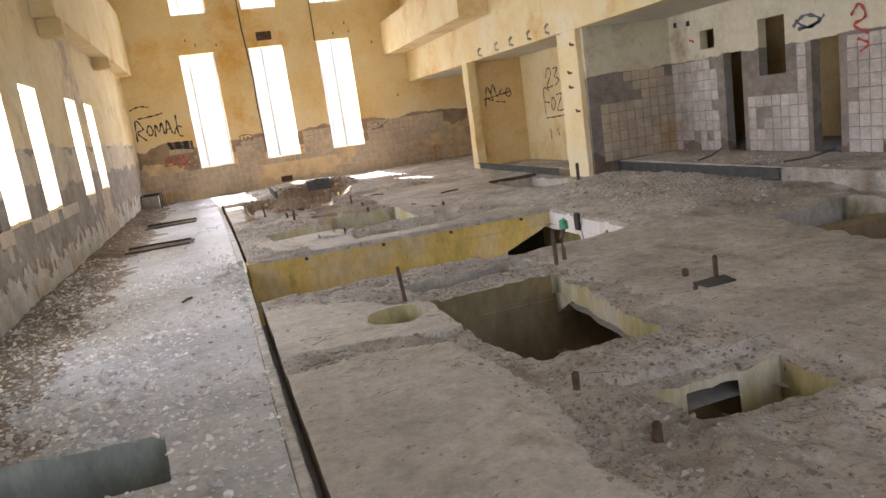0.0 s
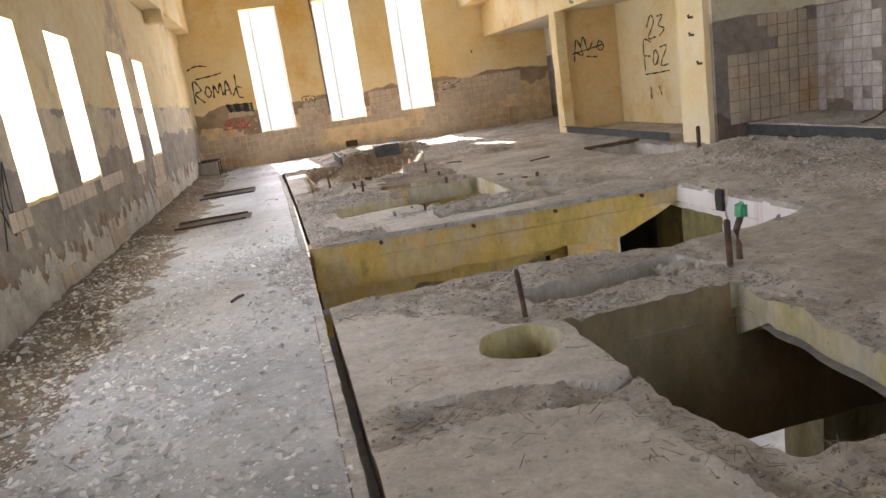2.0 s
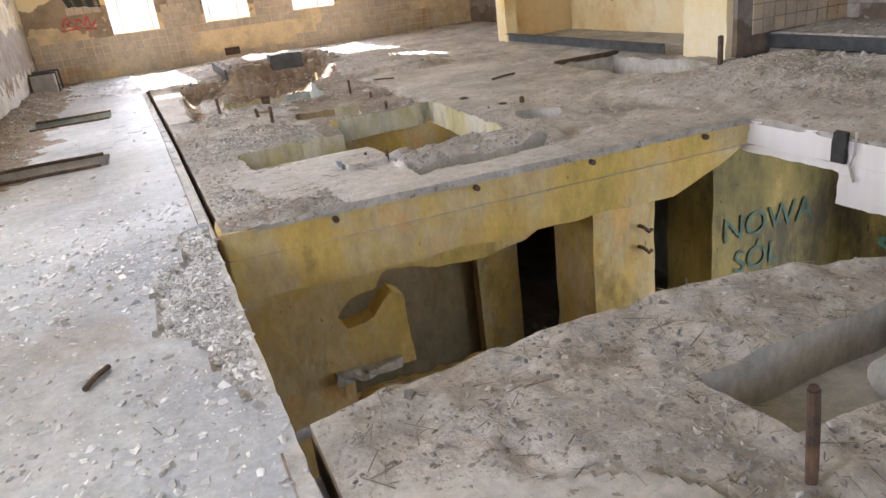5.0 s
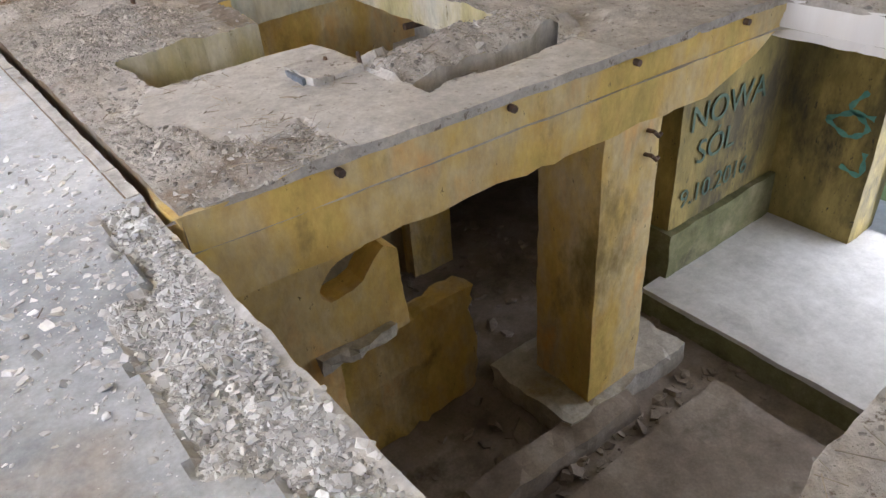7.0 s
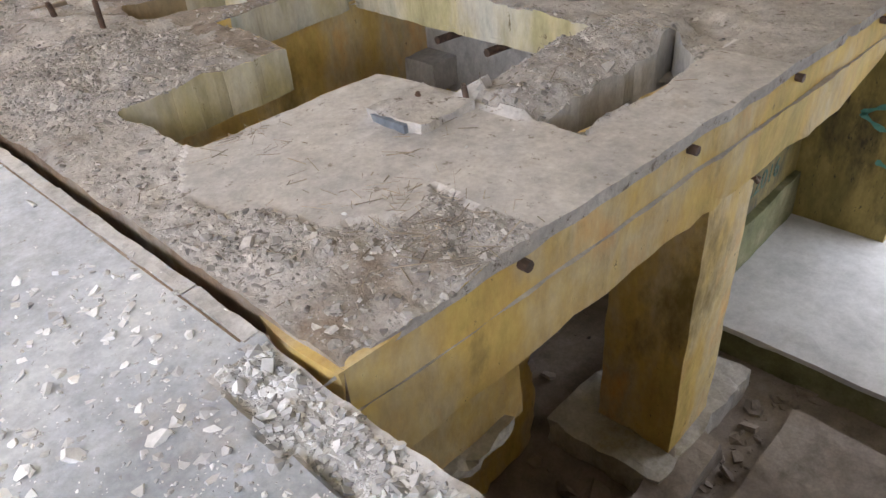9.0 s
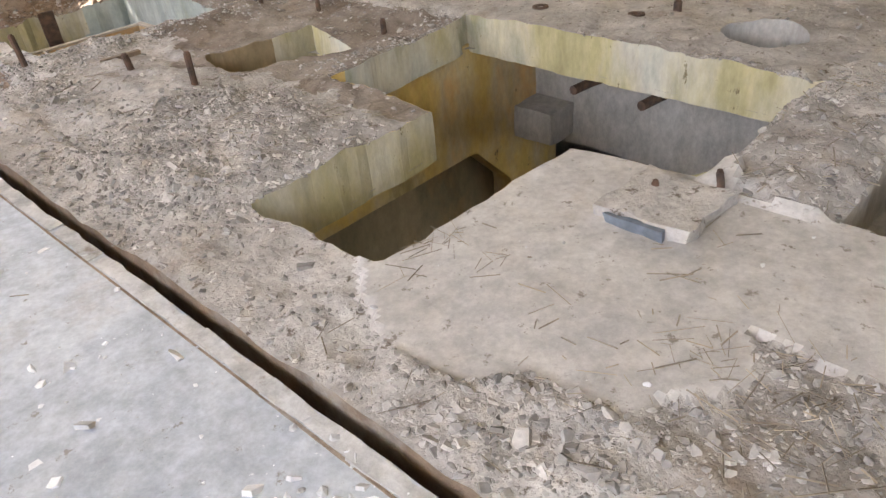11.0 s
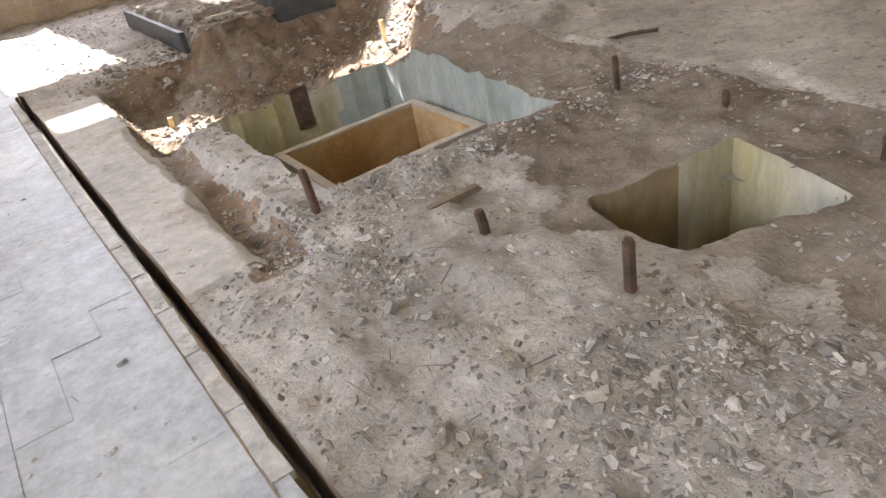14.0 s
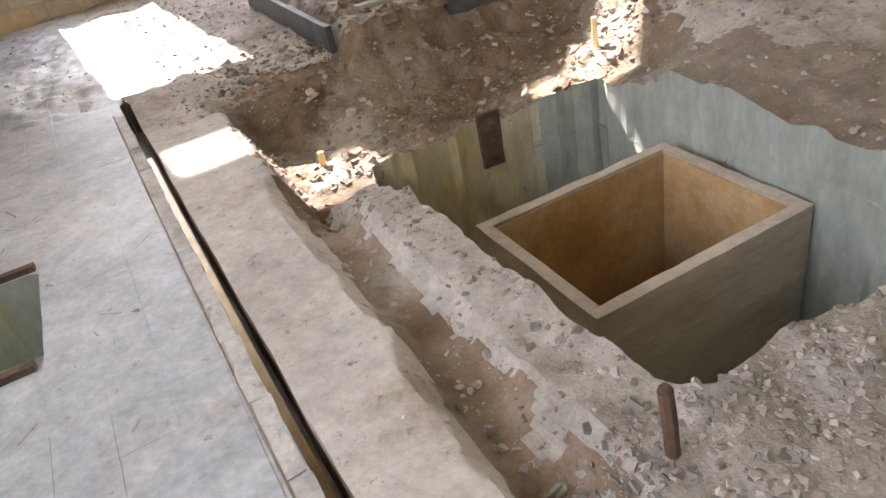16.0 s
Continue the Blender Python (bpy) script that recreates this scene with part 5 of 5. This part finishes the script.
# ---- writing ----
def writing(text, parent, m, size, material):
    c = bpy.data.curves.new("writing", "FONT")
    c.body, c.size, c.extrude = text, size, 0.002
    c.materials.append(material)
    ob = new("writing", c)
    ob.parent = parent
    ob.matrix_world = m
    return ob


def stroke(points, parent, axis, at, material, width=0.03):
    """A painted line on a wall along points (u, z)."""
    pts = [Vector(p) for p in points]
    fine = []
    for i in range(len(pts) - 1):
        p0, p1, p2, p3 = pts[max(i - 1, 0)], pts[i], pts[i + 1], pts[min(i + 2, len(pts) - 1)]
        for k in range(6):
            t = k / 6
            fine.append(0.5 * ((2 * p1) + (p2 - p0) * t + (2 * p0 - 5 * p1 + 4 * p2 - p3) * t * t + (3 * p1 - p0 - 3 * p2 + p3) * t ** 3))
    fine.append(pts[-1])
    bm = bmesh.new()
    rows = []
    for i, p in enumerate(fine):
        d = fine[min(i + 1, len(fine) - 1)] - fine[max(i - 1, 0)]
        d = Vector((-d.y, d.x)).normalized() * width * (0.4 + 0.2 * math.sin(i * 1.7))
        rows.append([bm.verts.new((at, q.x, q.y) if axis == "x" else (q.x, at, q.y)) for q in (p + d, p - d)])
    for a, b in zip(rows, rows[1:]):
        bm.faces.new([a[0], a[1], b[1], b[0]])
    made = bmesh.ops.extrude_face_region(bm, geom=bm.faces[:])
    bmesh.ops.translate(bm, vec=(0.002, 0, 0) if axis == "x" else (0, 0.002, 0), verts=[g for g in made["geom"] if isinstance(g, bmesh.types.BMVert)])
    return part("graffiti_stroke", bm, material, parent)


W_GRAF, W_FAR, W_LEFT, W_OUT, W_PART, W_REC, W_RIGHT, W_BAY, W_WALK = (bpy.data.objects[k] for k in ("wall_graffiti", "wall_far", "wall_left", "wall_outer", "wall_partition", "wall_recess", "wall_right", "wall_bay", "floor_walkway"))
M_INK = mat("faded_green_paint", [(0.03, 0.07, 0.06), (0.08, 0.13, 0.10)], 6, 0.8, 0.1)
for text, x, z, size in (("NOWA", 6.1, -1.98, 0.46), ("SÓL", 6.3, -2.45, 0.44), ("9.10.2016", 6.08, -2.98, 0.36)):
    writing(text, W_GRAF, pose(x, 12.05, z, 90, 0, 0), size, M_INK)
for pts in ([(11.5, -2.3), (11.2, -2.15), (11.0, -2.3), (11.2, -2.45), (11.5, -2.3)], [(11.1, -1.85), (11.25, -2.1), (10.95, -2.15)], [(11.2, -2.85), (10.95, -2.9), (10.95, -2.6)]):
    stroke(pts, W_OUT, "x", 8.182, M_TEAL, 0.07)
YW = Y_FAR - 0.006
for pts in ([(-2.35, 2.2), (-2.3, 2.9), (-2.1, 2.6), (-2.3, 2.5), (-2.05, 2.2)], [(-2.0, 2.5), (-1.9, 2.7), (-1.8, 2.5), (-1.9, 2.35), (-2.0, 2.5)], [(-1.75, 2.3), (-1.7, 2.7), (-1.6, 2.45), (-1.5, 2.75), (-1.45, 2.35)],
            [(-1.4, 2.35), (-1.3, 2.8), (-1.2, 2.35)], [(-1.38, 2.5), (-1.2, 2.5)], [(-1.15, 2.3), (-1.0, 2.55), (-0.85, 2.5)], [(-1.0, 2.95), (-1.0, 2.3), (-0.85, 2.2)], [(-2.4, 3.25), (-2.1, 3.35), (-1.8, 3.3)], [(-2.2, 2.95), (-1.7, 3.0), (-1.4, 3.05)]):
    stroke(pts, W_FAR, "y", YW, M_BLACK, 0.05)
for k in range(5):
    stroke([(-1.45 + 0.02 * k, 2.02 - 0.05 * k), (-1.0, 2.0 - 0.05 * k), (-0.62, 1.98 - 0.06 * k)], W_FAR, "y", YW - 0.003 * k, M_BLACK, 0.07)
for pts in ([(-1.6, 1.35), (-1.5, 1.55), (-1.4, 1.45), (-1.5, 1.4), (-1.3, 1.3)], [(-1.3, 1.35), (-1.2, 1.5), (-1.1, 1.35), (-1.0, 1.55), (-0.95, 1.3), (-0.8, 1.45)], [(-1.65, 1.25), (-1.2, 1.28), (-0.85, 1.22)]):
    stroke(pts, W_FAR, "y", YW - 0.012, M_RED, 0.05)
for pts in ([(1.0, 1.72), (1.0, 1.93), (1.38, 1.91), (1.36, 1.7)], [(1.08, 1.75), (1.1, 1.88), (1.18, 1.76), (1.25, 1.87), (1.3, 1.76)], [(5.6, 1.6), (5.9, 1.75), (6.1, 1.6), (6.4, 1.75)], [(5.7, 1.5), (6.2, 1.55)]):
    stroke(pts, W_FAR, "y", YW - 0.012, M_RUST, 0.03)
for pts in ([(7.85, 1.75), (7.95, 2.3), (8.1, 1.9), (7.9, 2.0)], [(8.05, 2.1), (8.15, 2.35), (8.25, 2.0), (8.4, 2.2)], [(8.5, 2.05), (8.6, 2.2), (8.7, 2.05), (8.6, 1.95), (8.5, 2.05)], [(8.2, 1.85), (8.5, 1.8)], [(7.8, 1.95), (8.7, 2.1)]):
    stroke(pts, W_PART, "y", 19.985, M_BLACK, 0.035)
for pts in ([(18.4, 2.3), (18.2, 2.55), (18.05, 2.4), (18.35, 2.05), (18.0, 2.05)], [(17.9, 2.5), (17.65, 2.5), (17.85, 2.3), (17.6, 2.2), (17.85, 2.05)], [(18.6, 1.3), (18.6, 2.0), (18.25, 1.95)], [(18.6, 1.65), (18.3, 1.62)],
            [(18.2, 1.5), (18.1, 1.75), (17.95, 1.6), (18.1, 1.4), (18.2, 1.5)], [(17.85, 1.8), (17.55, 1.8), (17.85, 1.4), (17.5, 1.4)], [(18.6, 1.2), (18.0, 1.22), (17.5, 1.25)], [(18.4, 0.9), (18.4, 0.6)], [(18.0, 0.9), (17.9, 0.7)]):
    stroke(pts, W_REC, "x", 9.084, M_BLACK, 0.035)
for pts in ([(8.9, 2.35), (8.75, 2.5), (8.65, 2.3), (8.85, 2.2), (8.6, 2.05)], [(8.8, 2.0), (8.6, 1.9), (8.75, 1.8)], [(12.75, 2.5), (12.6, 2.45)]):
    stroke(pts, W_RIGHT, "x", 9.58, M_RED, 0.045)
for pts in ([(10.05, 2.35), (9.8, 2.5), (9.5, 2.4), (9.75, 2.3), (10.0, 2.45)], [(9.95, 2.3), (9.6, 2.32), (9.4, 2.45)]):
    stroke(pts, W_RIGHT, "x", 9.594, M_BLUE, 0.06)
for pts in ([(9.2, 1.0), (9.5, 1.7), (9.3, 1.5), (9.6, 0.9), (9.75, 1.6), (9.6, 1.2), (9.9, 0.8)], [(9.3, 0.8), (9.8, 1.9)], [(8.2, 1.0), (8.5, 1.5), (8.7, 1.0), (8.9, 1.5)]):
    stroke(pts, W_LEFT, "x", X_LEFT + 0.004, M_BLACK, 0.03)


# ---- trees outside ----
def tree(x, y, tall, seed):
    rs2 = random.Random(seed)
    t = thing("tree", x, y, -4.62, "young leafy tree standing outside the windows", "tree", "trees outside")
    bm = bmesh.new()
    rings = []
    for k in range(7):
        cx, cy, r = 0.15 * math.sin(k + seed), 0.12 * math.cos(1.3 * k + seed), 0.14 * (1 - 0.8 * k / 6)
        rings.append([bm.verts.new((cx + r * math.cos(a * math.pi / 4), cy + r * math.sin(a * math.pi / 4), tall * k / 6)) for a in range(8)])
    for a, b in zip(rings, rings[1:]):
        for k in range(8):
            bm.faces.new([a[k], a[(k + 1) % 8], b[(k + 1) % 8], b[k]])
    part("trunk", bm, M_BARK, t)
    verts, faces = [], []
    for b in range(14):
        h = tall * (0.3 + 0.68 * rs2.random())
        ang, reach = rs2.random() * 6.28, tall * 0.2 * (1.15 - h / tall) + 0.4
        foot, tip = Vector((0, 0, h)), Vector((math.cos(ang) * reach, math.sin(ang) * reach, h + 0.5))
        tube("branch", [tuple(foot), tuple(foot.lerp(tip, 0.5) + Vector((0, 0, 0.15))), tuple(tip)], 0.03, M_BARK, t, "", 5)
        for c in range(110):
            p = foot.lerp(tip, 0.35 + 0.75 * rs2.random()) + Vector([rs2.gauss(0, 0.28) for _ in range(3)])
            q = Euler([rs2.random() * 6.28 for _ in range(3)]).to_matrix() * (0.07 + 0.05 * rs2.random())
            n0 = len(verts)
            verts += [tuple(p + q @ Vector(w)) for w in ((-1, 0, 0), (0, -0.5, 0.1), (1, 0, 0), (0, 0.5, 0.1))]
            faces.append((n0, n0 + 1, n0 + 2, n0 + 3))
    link_mesh("crown", verts, faces, M_LEAF, t)
    return t


for i, (x, y) in enumerate(((15, 9), (17, 13.5))):
    tree(x, y, 7.0 + 0.5 * (i % 3), i + 10)
house = thing("outbuilding", 4.0, 48.0, -4.62, "pale streaked rendered building with faded graffiti beyond the windows", "building")
part("wall", rough_block(-24, 24, 0, 8, 0, 15.5, 0.02, 1.2, 140), M_FACADE, house)
part("roof", block(-24.3, 24.3, -0.3, 8.3, 15.5, 15.8, 0.02), M_SLAB, house)
for k in range(17):
    part("downpipe", block(-12.05 + 1.5 * k, -11.95 + 1.5 * k, -0.1, 0.0, 0.1, 15.4, 0.02), M_TILE_OLD, house)

annex = thing("annex", 21.0, 12.0, -4.62, "pale sunlit rendered wall beyond the basement opening", "building")
part("wall", rough_block(0, 6, -16, 16, 0, 7.5, 0.02, 1.0, 141), M_FACADE, annex)
part("roof", block(-0.3, 6.3, -16.3, 16.3, 7.5, 7.75, 0.02), M_SLAB, annex)

# ---- pieces: tiles, flags and kerb stones ----
def tile_mesh(name, w, h, t, material, lip=0.004):
    """A tile in the plane of x and y, its face at z = t, with chamfered edges."""
    a, b = w / 2, h / 2
    vs = [(-a, -b, 0), (a, -b, 0), (a, b, 0), (-a, b, 0), (-a, -b, t - lip), (a, -b, t - lip), (a, b, t - lip), (-a, b, t - lip),
          (-a + lip, -b + lip, t), (a - lip, -b + lip, t), (a - lip, b - lip, t), (-a + lip, b - lip, t)]
    fs = [(8, 9, 10, 11)]
    for k in range(4):
        j = (k + 1) % 4
        fs += [(k, j, j + 4, k + 4), (k + 4, j + 4, j + 8, k + 8)]
    me = bpy.data.meshes.new(name)
    me.from_pydata(vs, [], fs)
    me.materials.append(material)
    return me


def lay(name, mesh, parent, m):
    ob = new(name, mesh)
    ob.parent = parent
    ob.matrix_basis = (Matrix.Translation(parent.location)).inverted() @ m
    return ob


TILE = 0.2
T_NEW = tile_mesh("tile", TILE - 0.01, TILE - 0.01, 0.012, M_TILE)
T_OLD = tile_mesh("tile", TILE - 0.016, TILE - 0.012, 0.016, M_TILE_OLD)
FACE_X = Matrix(((0, 0, -1, 0), (-1, 0, 0, 0), (0, 1, 0, 0), (0, 0, 0, 1)))
FACE_Y = Matrix(((1, 0, 0, 0), (0, 0, -1, 0), (0, 1, 0, 0), (0, 0, 0, 1)))
rs3 = random.Random(3)


def slack(k=0.0015, turn=0.006):
    return Matrix.Translation((rs3.gauss(0, k), rs3.gauss(0, k), rs3.gauss(0, 0.0012))) @ Matrix.Rotation(rs3.gauss(0, turn), 4, "Z")


# right wall: tiles up to the door heads, lower between the doors
for i in range(33):
    y = 13.3 - TILE * i
    for j in range(9):
        z = 0.27 + TILE * (j + 0.5)
        top = 1.25 if 9.95 < y < 11.2 else 2.15
        if z > top or any(a - 0.11 < y < b + 0.11 and c - 0.1 < z < d + 0.06 for a, b, c, d in RIGHT_OPENINGS):
            continue
        if noise.noise(Vector((y * 1.3, z * 1.6, 4))) > 0.36 or rs3.random() < 0.03:
            continue
        lay("tile", T_NEW, W_RIGHT, Matrix.Translation((9.6, y, z)) @ FACE_X @ slack())
for i in range(9):
    for j in range(9):
        x, z = 7.9 + TILE * i, 0.27 + TILE * (j + 0.5)
        if x > 9.5 or noise.noise(Vector((x * 1.1, z * 1.4, 9))) > 0.02 + 0.4 * (z < 1.2):
            continue
        lay("tile", T_OLD, W_BAY, Matrix.Translation((x, 13.412, z)) @ FACE_Y @ slack())
# end wall: stained tiles with gaps where they have fallen
for i in range(56):
    for j in range(9):
        x, z = -2.34 + TILE * i, TILE * (j + 0.5)
        keep = noise.noise(Vector((x * 0.55, z * 1.1, 2))) < 0.24 - 0.2 * (z > 1.2) + 0.3 * (x > 5.5)
        if not keep or any(a - 0.1 < x < b + 0.1 and z > 0.9 for a, b in FAR_WINDOWS) or x > 8.6:
            continue
        lay("tile", T_OLD, W_FAR, Matrix.Translation((x, Y_FAR, z)) @ FACE_Y @ slack())
# left wall: what is left of its tiles, low down
for i in range(85):
    for j in range(5):
        y, z = 3.0 + TILE * i, 0.12 + TILE * (j + 0.5)
        if noise.noise(Vector((y * 0.7, z * 1.3, 6))) > -0.12:
            continue
        lay("tile", T_OLD, W_LEFT, Matrix.Translation((X_LEFT, y, z)) @ Matrix.Rotation(math.pi, 4, "Z") @ FACE_X @ slack())

# walkway flags beside the slot
FLAG = tile_mesh("flag", 0.198, 1.198, 0.012, M_WALK, 0.001)
for y0, n, cols in ((16.2, 5, 6),):
    for i in range(n):
        for j in range(cols):
            y = y0 + 1.2 * i + 0.47 * (j * 2 % 3)
            x = float(slot_x(y)) - 0.22 - 0.2 * j
            if any(in_outline(np.array([x + dx]), np.array([y + dy]), OUTLINES[k])[0] for k in HATCHES for dx in (-0.1, 0.1) for dy in (-0.6, -0.3, 0, 0.3, 0.6)):
                continue
            lay("flag", FLAG, W_WALK, Matrix.Translation((x, y, floor_z(x, y) - 0.0095)) @ Matrix.Rotation(0.025, 4, "Z") @ slack(0.001, 0.002))

# dirt in the joint between the kerb and the walkway
def joint(y0, y1):
    ys = np.arange(y0, y1, 0.06)
    xs = slot_x(ys) - 0.106
    wide = 0.006 + 0.006 * np.abs(fbm(xs * 0, ys, 3.0, 151))
    zs = height(xs, ys) + 0.003
    verts = [(x + u * w, y, z + d) for x, y, z, w in zip(xs, ys, zs, wide) for u, d in ((-1, -0.02), (-0.6, 0.0), (0.6, 0.0), (1, -0.02))]
    faces = [(4 * i + k, 4 * i + k + 1, 4 * i + k + 5, 4 * i + k + 4) for i in range(len(ys) - 1) for k in range(3)]
    return tagged(link_mesh("joint_dirt", verts, faces, M_SOIL), "brown dirt packed in the joint beside the kerb", "dirt", kind="stuff")


joint(1.5, 8.1)
joint(11.3, 21.4)

# steel rail in the slot
rail = thing("slot_rail", float(slot_x(11.3)), 11.3, -0.2, "worn steel rail lying in the long slot", "rail")
bm = bmesh.new()
rows = []
for k in range(26):
    y = 0.38 * k
    x = float(slot_x(11.3 + y) - slot_x(11.3))
    rows.append([bm.verts.new((x + u, y, z)) for u, z in ((-0.026, -0.03), (-0.026, 0.0), (0.012, 0.0), (0.012, -0.03))])
for p, q in zip(rows, rows[1:]):
    for k in range(4):
        bm.faces.new([p[k], p[(k + 1) % 4], q[(k + 1) % 4], q[k]])
bm.faces.new(rows[0][::-1])
bm.faces.new(rows[-1])
part("bar", bm, M_RAIL, rail)

# broken kerb stones along the slot
kerb = thing("slot_kerb", slot_x(5.0) - 0.12, 5.0, 0.0, "broken concrete kerb stones edging the long slot", "kerb")
KERBS = []
for k in range(6):
    made_ob = part("kerb_stone", rough_block(-0.034, 0.034, -0.2, 0.2, -0.03, 0.004, 0.010, 0.03, 150 + k), M_KERB)
    KERBS.append(made_ob.data)
    bpy.data.objects.remove(made_ob)
y = 1.5
while y < 21.4:
    if rs3.random() > 0.05 and not 8.1 < y < 11.3:
        x = float(slot_x(y)) - 0.066
        lay("kerb_stone", KERBS[rs3.randrange(6)], kerb, Matrix.Translation((x, y, floor_z(x, y))) @ Matrix.Rotation(0.0195 + rs3.gauss(0, 0.008), 4, "Z"))
    y += 0.385 + 0.03 * rs3.random()
